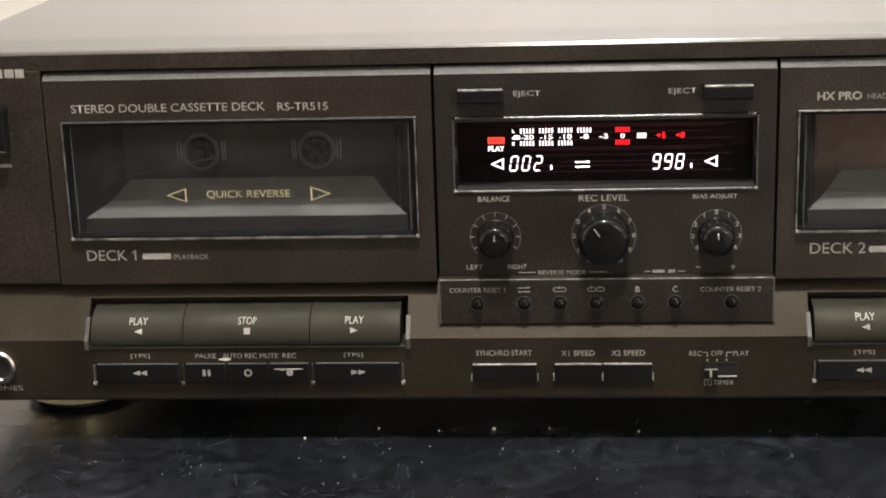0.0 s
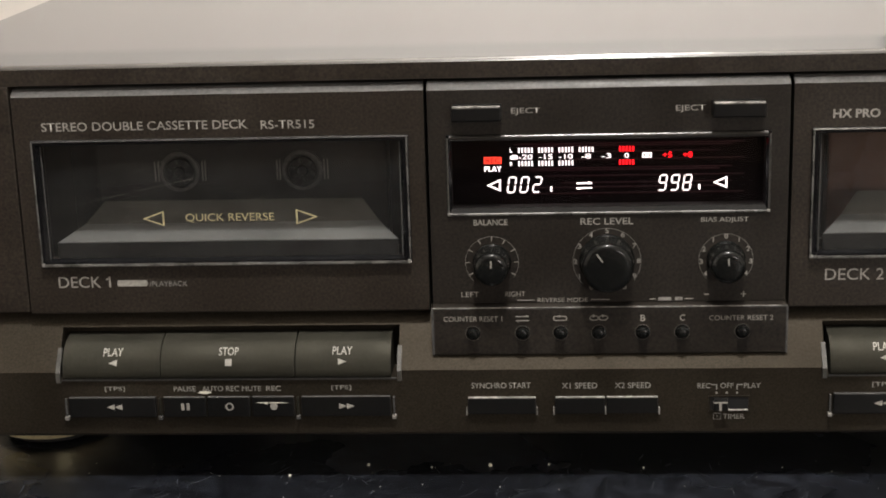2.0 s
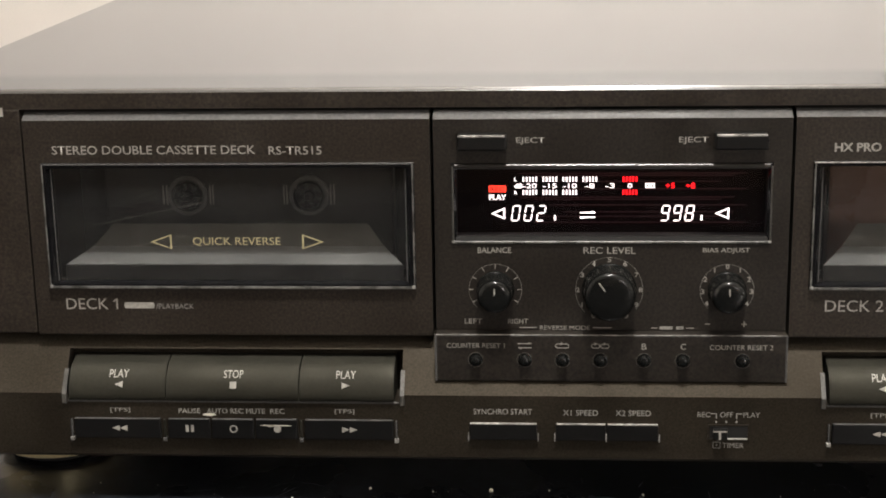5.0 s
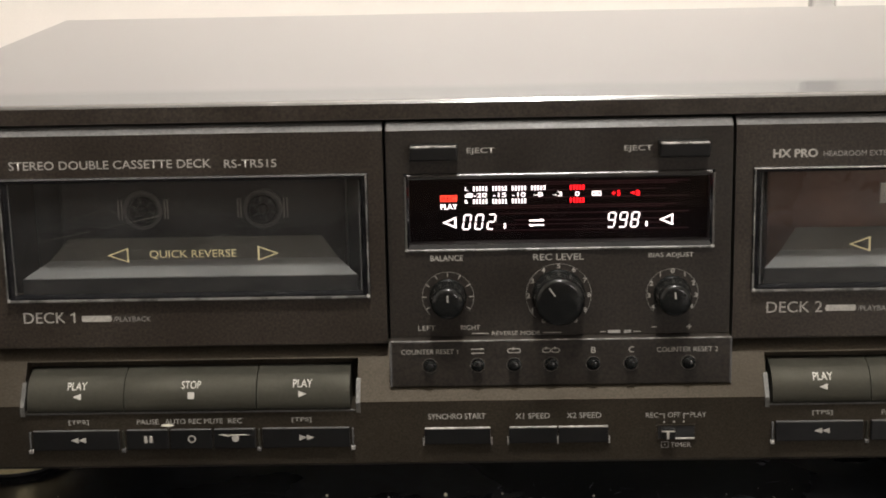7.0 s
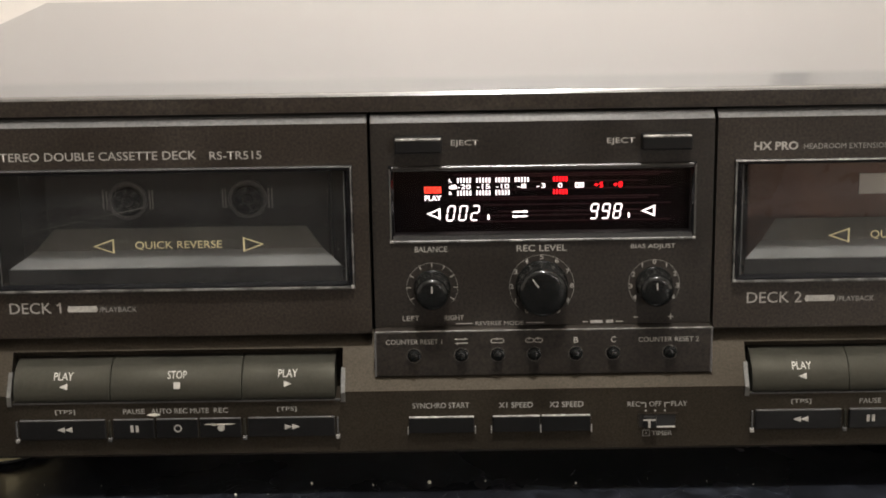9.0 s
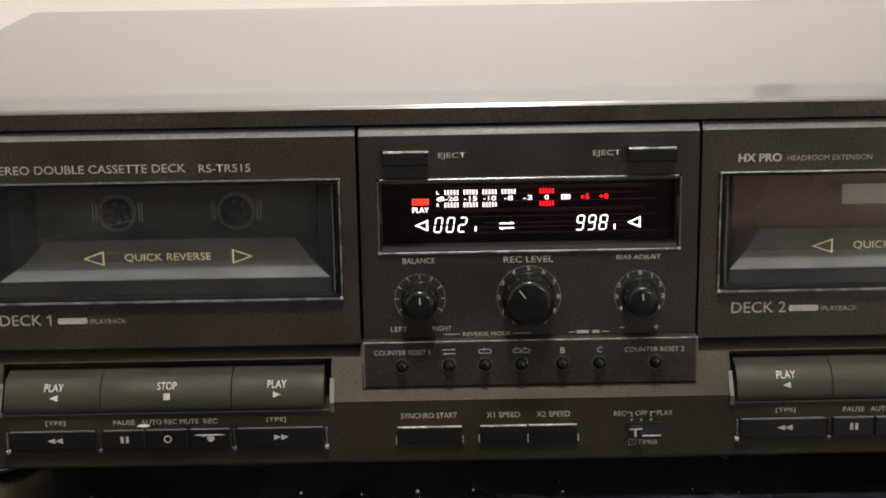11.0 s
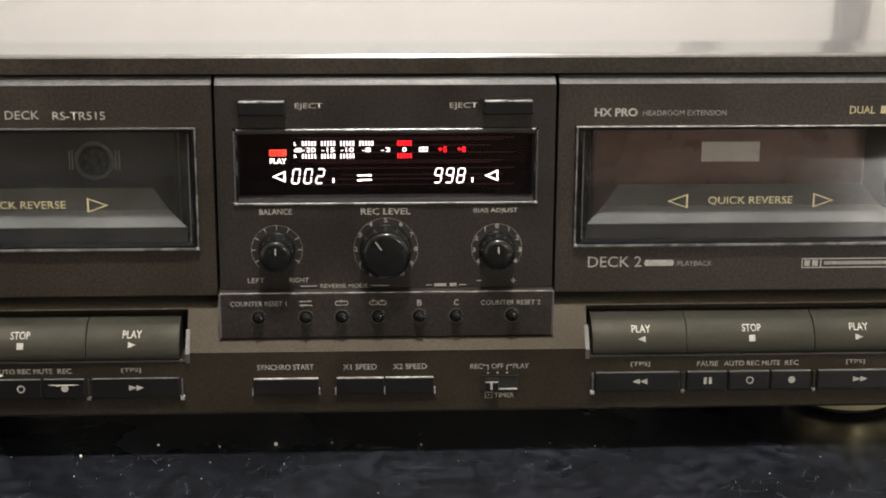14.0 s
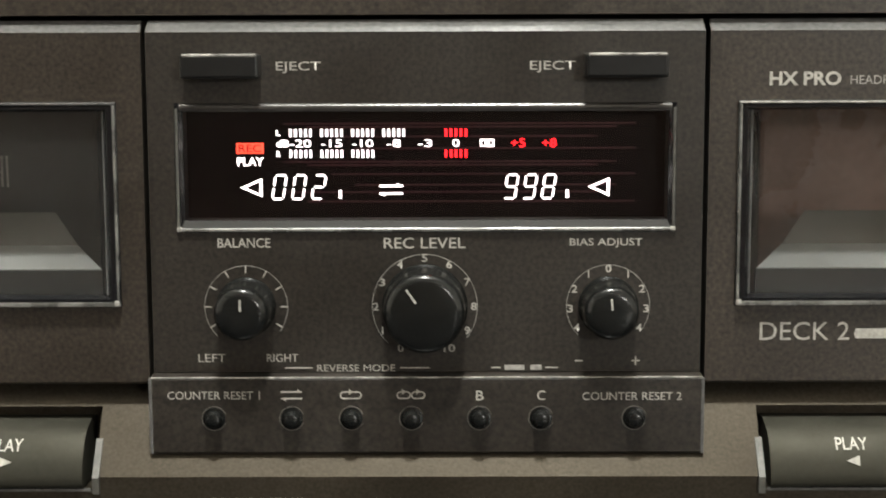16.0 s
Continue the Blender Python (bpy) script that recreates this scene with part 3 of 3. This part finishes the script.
            for o in (-1.3, 1.3):
                part("symbol", flat([(c + o - 1.3 * s, z + 1.0), (c + o - 1.3 * s, z - 1.0), (c + o + 1.3 * s, z)], y), PRINT, k)
    for x in (-181.4, -149.5, -103.0, -70.9):
        part("key_divider", box(x + dx - 0.3, x + dx + 0.3, -9.3, -7, 21.8, 29.0, 0.15), EDGE if abs(x + 126) > 40 else BUTTON, deck, "pale divider")
        part("divider_tip", box(x + dx - 0.7, x + dx + 0.7, -9.6, -7, 21.4, 22.8, 0.35), SHINE if abs(x + 126) > 40 else EDGE, deck, "pale tip")


def knob(cx, cz, r, ring, angle, numbers, a0, a1):
    """A turned control knob with its printed scale; angle: the pointer's, in degrees from upright, clockwise."""
    k = part("knob", lathe(cx, cz, ((r + 0.5, -0.9), (r + 0.5, -1.8), (r + 0.1, -2.3), (r, -3.0), (r - 0.15, -8.2), (r - 0.25, -9.6), (r - 0.6, -10.4), (r - 1.2, -10.9), (r - 2.1, -11.1), (r * 0.3, -11.2)), 48), KNOB, deck, "gloss black round knob", smooth=True)
    a = radians(angle)
    dx, dz = math.sin(a), math.cos(a)
    px, pz = dz * 0.22, -dx * 0.22
    f0 = 0.34 if r > 7 else 0.14
    b = flat([(cx + dx * r * f + s * px, cz + dz * r * f + s * pz) for f, s in ((f0, -1), (f0, 1), (f0 + 0.4, 1), (f0 + 0.4, -1))], -11.15)
    part("pointer", b, PRINT, k, "white pointer line")
    part("scale_rim_gleam", arc(cx, cz, ring, 128 - 180 + 15, 128 + 90 + 10 - 3, 0.13, -1.0), DIM, deck)
    n = len(numbers)
    for i, word in enumerate(numbers):
        t = radians(90 - (a0 + (a1 - a0) * i / (n - 1)))
        x, z = cx + (ring - 0.75) * math.cos(t), cz + (ring - 0.75) * math.sin(t)
        if word == "|":
            ux, uz = math.cos(t), math.sin(t)
            b = flat([(x + ux * f - uz * s, z + uz * f + ux * s) for f, s in ((-0.8, -0.13), (-0.8, 0.13), (0.8, 0.13), (0.8, -0.13))], -1.0)
            part("scale_mark", b, PRINT, deck)
        elif word:
            w = 0.14 if word == "1" else 0.6
            lettering(word, x - w * len(word), x + w * len(word), z, 1.65, -1.0, PRINT, deck, 0.015, "scale_number")


SEGMENTS = {"0": "abcdef", "1": "bc", "2": "abged", "9": "abcfgd", "8": "abcdefg"}


def digit(ch, x, z, parent, y):
    """A slanted seven-segment figure."""
    w, h, t, lean = 1.85, 2.5, 0.22, 0.16
    lines = {"a": ((-w, 2 * h), (w, 2 * h)), "g": ((-w, h), (w, h)), "d": ((-w, 0), (w, 0)), "f": ((-w, h), (-w, 2 * h)), "b": ((w, h), (w, 2 * h)), "e": ((-w, 0), (-w, h)), "c": ((w, 0), (w, h))}
    b = bmesh.new()
    for s in SEGMENTS[ch]:
        (ax, az), (bx, bz) = lines[s]
        ax, bx = ax * 0.62, bx * 0.62
        if az == bz:
            pts = [(ax + 0.1, az), (ax + 0.4, az + t), (bx - 0.4, az + t), (bx - 0.1, az), (bx - 0.4, az - t), (ax + 0.4, az - t)]
        else:
            pts = [(ax, az + 0.15), (ax - t, az + 0.45), (ax - t, bz - 0.45), (ax, bz - 0.15), (ax + t, bz - 0.45), (ax + t, az + 0.45)]
        flat([(x + px + pz * lean, z + pz) for px, pz in pts], y, b)
    part("digit", b, LIT_WHITE, parent, "lit white figure")


def display():
    x0, x1, z0, z1 = -51.8, 51.8, 88.4, 115.2
    d = part("display", box(x0 + 0.3, x1 - 0.3, 4.6, 10.2, z0 + 0.3, z1 - 0.2), PITCH, deck, "black display with lit white and red signs")
    part("display_surround", ring_frame(((x0, x1, z0, z1, -0.8), (x0 + 0.2, x1 - 0.2, z0 + 0.2, z1 - 0.2, -1.4), (x0 + 0.9, x1 - 0.9, z0 + 0.9, z1 - 0.5, -1.4),
        (x0 + 1.6, x1 - 1.6, z0 + 2.4, z1 - 1.0, -0.4), (x0 + 1.6, x1 - 1.6, z0 + 2.4, z1 - 1.0, 0.2))), GLOSS, d, "gloss black surround with shiny edges", smooth=False)
    part("inner_wall", ring_frame(((x0 + 1.6, x1 - 1.6, z0 + 2.4, z1 - 1.0, 0.2), (x0 + 1.6, x1 - 1.6, z0 + 2.4, z1 - 1.0, 4.7))), RUBBER, d)
    part("lower_bevel", prism([(-1.4, z0 + 0.95), (-1.6, z0 + 0.7), (-1.6, z0 + 0.3), (-1.2, z0 + 0.1), (-0.9, z0 + 0.9)], x0 + 0.6, x1 - 0.6), RIM, d, "lower edge painted pale for its gleam")
    for xe, s in ((x0, 1), (x1, -1)):
        a, c = sorted((xe + 0.2 * s, xe + 0.75 * s))
        part("side_edge", box(a, c, -1.65, -1.0, z0 + 0.9, z1 - 1.0, 0.15), LIP_GREY, d, "pale side edge")
        a, c = sorted((xe + 0.05 * s, xe + 1.2 * s))
        part("worn_glint_corner", box(a, c, -1.75, -1.0, z0 + 0.1, z0 + 1.2, 0.35), SHINE, d, "worn corner with a painted glint")
    part("upper_bevel", prism([(-1.5 - 1.0 * math.cos(radians(a)), z1 - 1.0 + 1.0 * math.sin(radians(a))) for a in range(-40, 141, 12)] + [(-0.5, z1 - 1.4)], x0 + 1.2, x1 - 1.2), BRIGHT, d, "shiny rounded upper edge", smooth=True)
    part("display_pane", box(x0 + 1.5, x1 - 1.5, 0.1, 0.7, z0 + 2.3, z1 - 0.9), DISPLAY_GLASS, d, "clear display pane")
    y = 4.5
    lift = -1.0
    for i, zz in enumerate((111.6, 110.9, 108.9, 106.4, 103.6, 102.9, 101.0, 98.7, 97.2, 95.2)):
        part("filament", bar(-30 + 5 * (i % 4), 44 - 4 * (i % 3), zz + lift - 0.2, zz + lift + 0.2, y + 0.05), DIM_RED, d, "faint red filament line")
    part("rec_field", bar(-39.8, -34.1, 105.4 + lift, 107.6 + lift, y), LIT_ORANGE, d, "lit red recording sign")
    lettering("REC", -39.3, -34.6, 106.5 + lift, 1.6, y - 0.2, PITCH, d, 0.012)
    lettering("PLAY", -39.7, -34.1, 103.7 + lift, 1.8, y, LIT_WHITE, d, 0.02)
    lettering("L", -31.4, -30.5, 109.7 + lift, 1.2, y, LIT_WHITE, d, 0.02)
    lettering("R", -31.4, -30.5, 105.3 + lift, 1.2, y, LIT_WHITE, d, 0.02)
    lettering("dB", -31.4, -28.7, 107.5 + lift, 1.5, y, LIT_WHITE, d, 0.02)
    step = 6.52
    for i, word in enumerate(("-20", "-15", "-10", "-8", "-3", "0", "", "+5", "+8")):
        x = -26.3 + i * step
        mat = LIT_RED if i > 6 else LIT_WHITE
        if word:
            wd = {1: 0.7, 2: 1.5, 3: 2.2}[len(word)]
            lettering(word, x - wd, x + wd, 107.5 + lift, 1.6 if i < 7 else 1.8, y, mat, d, 0.0)
        for lit, zz in (((0, 1, 2, 3, 5), 109.7), ((0, 1, 2, 5), 105.3)):
            if i in lit:
                for s in range(5):
                    xs = x - 2.1 + s * 1.05
                    part("meter_bar", bar(xs - 0.24, xs + 0.24, zz + lift - 0.8, zz + lift + 0.8, y), LIT_RED if i > 4 else LIT_WHITE, d)
    x = -26.3 + 6 * step
    part("symbol", ring_frame(((x - 1.5, x + 1.5, 106.7 + lift, 108.3 + lift, y), (x - 1.15, x + 1.15, 107.05 + lift, 107.95 + lift, y))), LIT_WHITE, d)
    part("symbol", bar(x - 0.5, x + 0.5, 107.2 + lift, 107.8 + lift, y), LIT_WHITE, d)
    part("arrow", outline_tri(-39.1, -34.5, 98.2 + lift, 2.0, y, 0.36), LIT_WHITE, d)
    for i, ch in enumerate("002"):
        digit(ch, -31.3 + i * 4.15, 95.8 + lift, d, y)
    part("tick", bar(-18.4, -17.8, 95.9 + lift, 97.6 + lift, y), LIT_WHITE, d)
    for i, ch in enumerate("998"):
        digit(ch, 17.5 + i * 3.95, 95.8 + lift, d, y)
    part("tick", bar(29.4, 30.0, 95.9 + lift, 97.6 + lift, y), LIT_WHITE, d)
    part("arrow", outline_tri(34.0, 38.6, 98.2 + lift, 2.0, y, 0.36), LIT_WHITE, d)
    for zz, s in ((98.5, 1), (96.9, -1)):
        part("symbol", bar(-9.9, -4.9, zz + lift - 0.22, zz + lift + 0.22, y), LIT_WHITE, d)
        e = -4.9 if s > 0 else -9.9
        part("symbol", flat([(e, zz + lift), (e - 1.2 * s, zz + lift), (e - 1.2 * s, zz + lift + 0.6 * s)], y), LIT_WHITE, d)


def oval_ring(cx, cz, w, h, t, y):
    """A printed loop with rounded ends."""
    b = bmesh.new()
    rows = []
    for k in range(20):
        a = 2 * math.pi * (k + 0.5) / 20
        s = w - h if math.cos(a) > 0 else h - w
        rows.append([b.verts.new(Vector((cx + s + q * math.cos(a), y - 0.12, cz + q * math.sin(a))) * MM) for q in (h, h - t)])
    for k in range(20):
        p, q = rows[k], rows[(k + 1) % 20]
        b.faces.new((p[0], q[0], q[1], p[1]))
    return b


def loop_sign(cx, z, y, parent, count):
    """The printed reverse-mode signs: two arrows, or one or two loops."""
    if count == 0:
        part("symbol", bar(cx - 2.2, cx + 2.2, z + 0.55, z + 0.85, y), PRINT, parent)
        part("symbol", bar(cx - 2.2, cx + 2.2, z - 0.85, z - 0.55, y), PRINT, parent)
        part("symbol", flat([(cx + 2.2, z + 0.6), (cx + 1.2, z + 0.6), (cx + 1.2, z + 1.3)], y), PRINT, parent)
        part("symbol", flat([(cx - 2.2, z - 0.6), (cx - 1.2, z - 0.6), (cx - 1.2, z - 1.3)], y), PRINT, parent)
        return
    for i in range(count):
        c = cx + (i - (count - 1) / 2) * 3.0
        w = 2.3 if count == 1 else 1.5
        part("symbol", oval_ring(c, z, w, 0.85, 0.3, y), PRINT, parent)
        part("symbol", flat([(c + 0.5, z + 0.7), (c - 0.4, z + 0.1), (c - 0.4, z + 1.3)], y), PRINT, parent)


def centre():
    """The middle block: eject keys, display, knobs and the row of small buttons."""
    x0, x1 = -57.4, 57.4
    b = prism([(36, 132.0), (2.6, 132.0), (-1, 129.7), (-1, 115.2), (36, 115.2)], x0, x1)
    prism([(36, 88.4), (-1, 88.4), (-1, 58.8), (36, 58.8)], x0, x1, b)
    prism([(36, 115.2), (-1, 115.2), (-1, 88.4), (36, 88.4)], x0, -51.8, b)
    prism([(36, 115.2), (-1, 115.2), (-1, 88.4), (36, 88.4)], 51.8, x1, b)
    box(-51.8, 51.8, 10.4, 36, 88.4, 115.2, bm=b)
    block = part("centre_panel", b, CENTRE, deck, "brown-black centre panel with a bevelled top")
    part("top_bevel", prism([(2.5, 132.15), (-1.1, 129.7), (-0.7, 129.6), (2.8, 131.9)], x0 + 0.2, x1 - 0.2), EDGE, block, "worn bevel, painted paler for its highlight")
    s = part("button_panel", prism([(4, 58.6), (-5.6, 58.6), (-6, 58.2), (-6, 42.8), (-5.5, 42.3), (4, 42.3)], x0, x1), CENTRE, deck, "brown-black panel of small round buttons")
    part("upper_edge", box(x0 + 0.2, x1 - 0.2, -6.05, -5.7, 58.45, 58.74, 0.1), SHINE, s, "edge with its highlight painted pale")
    for xe in (x0, x1):
        part("side_edge", box(xe - 0.35, xe + 0.35, -6.1, -5.2, 42.4, 58.4, 0.15), EDGE, s, "edge with its highlight painted pale")
    # eject keys and words
    for xa, xb in ((-49.4, -33.6), (32.6, 49.2)):
        k = part("eject_key", box(xa, xb, -7.2, 2, 120.4, 125.2, 0.6), BLACK, deck, "black eject key")
        part("key_edge", box(xa + 0.4, xb - 0.4, -7.35, -5.4, 124.75, 125.4, 0.3), SHINE, k, "upper edge, highlight painted in")
    lettering("EJECT", -30.6, -21.4, 122.5, 2.4, -1, PRINT, block, 0.004)
    lettering("EJECT", 21.5, 30.8, 122.5, 2.4, -1, PRINT, block, 0.004)
    display()
    lettering("BALANCE", -43.4, -32.4, 86.2, 2.0, -1, PRINT, block, 0.008)
    lettering("REC LEVEL", -8.8, 8.2, 86.1, 2.3, -1, PRINT, block, 0.006)
    lettering("BIAS ADJUST", 29.9, 45.0, 86.0, 2.0, -1, PRINT, block, 0.006)
    knob(-37.7, 72.7, 5.8, 8.7, 0, ["|"] * 9, -120, 120)
    knob(-0.3, 72.7, 8.5, 11.0, -35, [str(i) for i in range(11)], -150, 150)
    knob(38.0, 72.7, 5.8, 8.7, -4, ["4", "3", "2", "1", "0", "1", "2", "3", "4"], -125, 125)
    lettering("LEFT", -48.0, -42.2, 61.8, 1.7, -1, PRINT, block)
    lettering("RIGHT", -33.6, -27.0, 61.8, 1.7, -1, PRINT, block)
    part("minus_sign", bar(31.2, 32.8, 60.9, 61.2, -1), PRINT, block)
    part("plus_sign", bar(43.0, 44.8, 60.9, 61.2, -1), PRINT, block)
    part("plus_sign", bar(43.75, 44.05, 60.1, 62.0, -1), PRINT, block)
    lettering("REVERSE MODE", -23.0, -6.6, 59.6, 1.5, -1, PRINT, block)
    for a, c in ((-29.8, -24.0), (-5.6, 0.6), (13.6, 15.6), (25.0, 27.6)):
        part("print_line", bar(a, c, 59.5, 59.75, -1), PRINT, block)
    part("print_bar", bar(16.4, 20.6, 59.1, 60.2, -1), DIM, block)
    part("print_bar", bar(21.8, 24.2, 59.1, 60.2, -1), DIM, block)
    # row of small round buttons
    for x, r in ((-44.2, 1.8), (-28.0, 1.8), (-15.6, 1.8), (-3.1, 1.8), (11.1, 1.8), (23.8, 1.8), (43.2, 1.8)):
        k = part("round_button", lathe(x, 50.0, ((r + 0.5, -5.9), (r + 0.5, -6.3), (r, -6.4), (r - 0.05, -7.6), (r - 0.5, -8.3), (r * 0.4, -8.5)), 24), KNOB, deck, "small black push button", smooth=True)
        part("button_rim_gleam", arc(x, 50.0, r + 0.75, 20, 340, 0.12, -6.0, steps=24), FAINT, k)
    lettering("COUNTER RESET 1", -53.8, -34.6, 54.9, 1.7, -6, PRINT, s)
    lettering("COUNTER RESET 2", 32.4, 53.0, 54.6, 1.7, -6, PRINT, s)
    loop_sign(-28.0, 54.9, -6, s, 0)
    loop_sign(-15.7, 54.9, -6, s, 1)
    loop_sign(-3.2, 54.9, -6, s, 2)
    lettering("B", 10.3, 11.9, 54.8, 2.1, -6, PRINT, s, 0.01)
    lettering("C", 23.0, 24.7, 54.8, 2.1, -6, PRINT, s, 0.01)
    # lower keys and the timer switch
    for xa, xb in ((-46.4, -24.0), (-17.7, -1.3), (-0.9, 16.0)):
        k = part("lower_key", box(xa, xb, -9.2, -6, 22.8, 28.5, 0.4), BLACK, deck, "black push key")
        part("key_edge", box(xa + 0.1, xb - 0.1, -9.3, -8.1, 28.3, 28.7, 0.12), SHINE, k, "upper edge painted pale for its shine")
    for x in (-46.8, -23.6, -18.1, -1.1, 16.4):
        part("key_divider", box(x - 0.18, x + 0.18, -9.1, -7.5, 22.4, 25.0, 0.08), SHINE, deck)
    lettering("SYNCHRO START", -45.1, -25.6, 32.5, 2.0, -8, PRINT, deck, 0.004)
    lettering("X1 SPEED", -15.4, -3.8, 32.3, 2.0, -8, PRINT, deck, 0.004)
    lettering("X2 SPEED", 1.9, 13.6, 32.3, 2.0, -8, PRINT, deck, 0.004)
    lettering("REC", 28.8, 33.0, 32.0, 1.8, -8, PRINT, deck)
    lettering("OFF", 36.2, 40.4, 32.0, 1.8, -8, PRINT, deck)
    lettering("PLAY", 43.8, 49.2, 32.0, 1.8, -8, PRINT, deck)
    for x, a, c in ((35.4, 33.6, 35.55), (42.0, 41.85, 43.8)):
        part("print_line", bar(a - 0.4, c - 0.4, 32.2, 32.45, -8), PRINT, deck)
        part("print_line", bar(x - 0.55, x - 0.25, 30.6, 32.4, -8), PRINT, deck)
    for x in (35.4, 38.7, 42.0):
        part("print_dot", bar(x - 0.7, x - 0.1, 29.2, 29.8, -8), PRINT, deck)
    t = part("timer_switch", box(32.8, 45.4, -8.3, -7.6, 23.6, 28.3), INSIDE, deck, "black slide switch in a slot")
    part("slot_frame", ring_frame(((32.4, 45.8, 23.2, 28.6, -8.0), (32.4, 45.8, 23.2, 28.6, -8.5), (32.9, 45.3, 23.7, 28.2, -8.5), (32.9, 45.3, 23.7, 28.2, -8.0))), LOWER, t)
    part("slider", box(34.0, 38.6, -10.2, -8.2, 23.9, 28.0, 0.4), BLACK, t)
    part("slider_mark", bar(33.8, 38.4, 26.6, 27.1, -10.2), PRINT, t, "white T mark")
    part("slider_mark", bar(35.7, 36.5, 24.0, 26.6, -10.2), PRINT, t, "white T mark")
    part("slot_edge", box(38.8, 45.2, -8.7, -8.2, 23.4, 23.9, 0.1), PRINT, t)
    lettering("TIMER", 37.2, 44.2, 21.3, 1.7, -8, PRINT, deck)
    part("print_box", ring_frame(((34.0, 36.6, 20.2, 22.5, -8.12), (34.25, 36.35, 20.45, 22.25, -8.12))), DIM, deck)
    part("print_box", flat([(35.0, 20.9), (35.6, 21.3), (35.2, 21.9)], -8), DIM, deck)


def left_end():
    """Power key, headphone socket and the maker's mark at the end column."""
    for a, c in ((-224.0, -220.5), (-219.8, -216.8), (-216.0, -213.0), (-212.2, -209.0), (-208.2, -206.8), (-206.0, -202.8), (-202.2, -199.2)):
        part("maker_mark", bar(a, c, 131.0, 134.0, 0.6), PRINT, deck, "pale bars of the maker's mark")
    k = part("power_key", box(-224, -206.4, -3.6, 2, 105.5, 121, 0.8), BLACK, deck, "black power key")
    part("key_edge", box(-223.4, -206.8, -3.7, -2.8, 105.4, 106.0, 0.2), EDGE, k)
    part("print_bar", bar(-221.5, -206.9, 99.4, 100.6, 0.6), DIM, deck)
    j = part("headphone_socket", lathe(-216.2, 28.3, ((6.2, -8.0), (6.2, -9.4), (5.6, -10.2), (4.6, -10.2), (4.0, -9.4), (3.9, -6)), 40), CHROME, deck, "chrome headphone socket", smooth=True)
    part("socket_hole", lathe(-216.2, 28.3, ((3.85, -9.0), (3.8, -8.95), (0.5, -8.9)), 32), INSIDE, j)
    lettering("PHONES", -224.0, -208.4, 20.2, 1.8, -8, DIM, deck)


housing()
D2X = 251.2
door(-193.0, -58.6, 0, True)
door(58.6, 193.0, D2X, False)
lettering("STEREO DOUBLE CASSETTE DECK", -183.6, -115.8, 119.8, 2.9, 0, PRINT, deck, 0.004)
lettering("RS-TR515", -111.4, -94.0, 119.5, 2.8, 0, PRINT, deck, 0.004)
lettering("HX PRO", 70.8, 85.5, 119.9, 2.9, 0, PRINT, deck, 0.03)
lettering("HEADROOM EXTENSION", 87.4, 116.0, 119.6, 1.8, 0, DIM, deck, 0.0)
lettering("DUAL", 158.6, 167.4, 120.4, 2.7, 0, GILT, deck, 0.006)
part("print_bar", bar(169.4, 176.0, 119.1, 121.7, 0), GILT, deck, "small gold printed mark")
part("print_box", ring_frame(((145.4, 181.0, 64.2, 67.8, -0.12), (145.8, 180.6, 64.6, 67.4, -0.12))), PRINT, deck)
part("print_bar", bar(146.4, 148.4, 64.9, 67.1, 0), PRINT, deck)
part("print_bar", bar(149.2, 151.2, 64.9, 67.1, 0), PRINT, deck)
part("print_line", bar(152.0, 152.4, 64.4, 67.6, 0), PRINT, deck)
part("print_bar", bar(153.4, 179.4, 65.4, 66.6, 0), DIM, deck)
keys(0)
keys(253.0)
centre()
left_end()
cassette(-123.7, SHELL_DARK, False)
cassette(125.7, SHELL_TINTED, True)

# worn white chips on the keys
rng = random.Random(4)
for cx, cz, w, h, y in ((-134.2, 30.7, 2.6, 0.55, -8.0), (-111.6, 27.4, 5.6, 0.2, -9.4), (-113.4, 27.3, 1.3, 0.35, -9.4)):
    pts = [(cx + w * math.cos(a) * rng.uniform(0.7, 1.1), cz + h * math.sin(a) * rng.uniform(0.6, 1.2)) for a in [k * math.pi / 7 for k in range(14)]]
    part("paint_chip", flat(pts, y), CHIP, deck, "bare white chip")

# ---- dust and crumbs on the table ----
b = bmesh.new()
for k in range(170):
    x, y, r = rng.uniform(-260, 240), rng.uniform(-75, 8), rng.choice((0.08, 0.10, 0.13, 0.2))
    bmesh.ops.create_icosphere(b, subdivisions=1, radius=r * MM, matrix=Matrix.Translation((x * MM, y * MM, (TOP + r * 0.6) * MM)))
for x, y, r in ((-40, 4, 0.8), (-82, 5, 0.55), (-60, 3, 0.35), (-20, 5, 0.4), (12, 2, 0.4), (-108, -4, 0.5)):
    bmesh.ops.create_icosphere(b, subdivisions=1, radius=r * MM, matrix=Matrix.Translation((x * MM, y * MM, (TOP + r * 0.6) * MM)))
tagged(part("dust_crumbs", b, CHIP), "pale dust crumbs scattered on the black tabletop", "dust", kind="stuff")
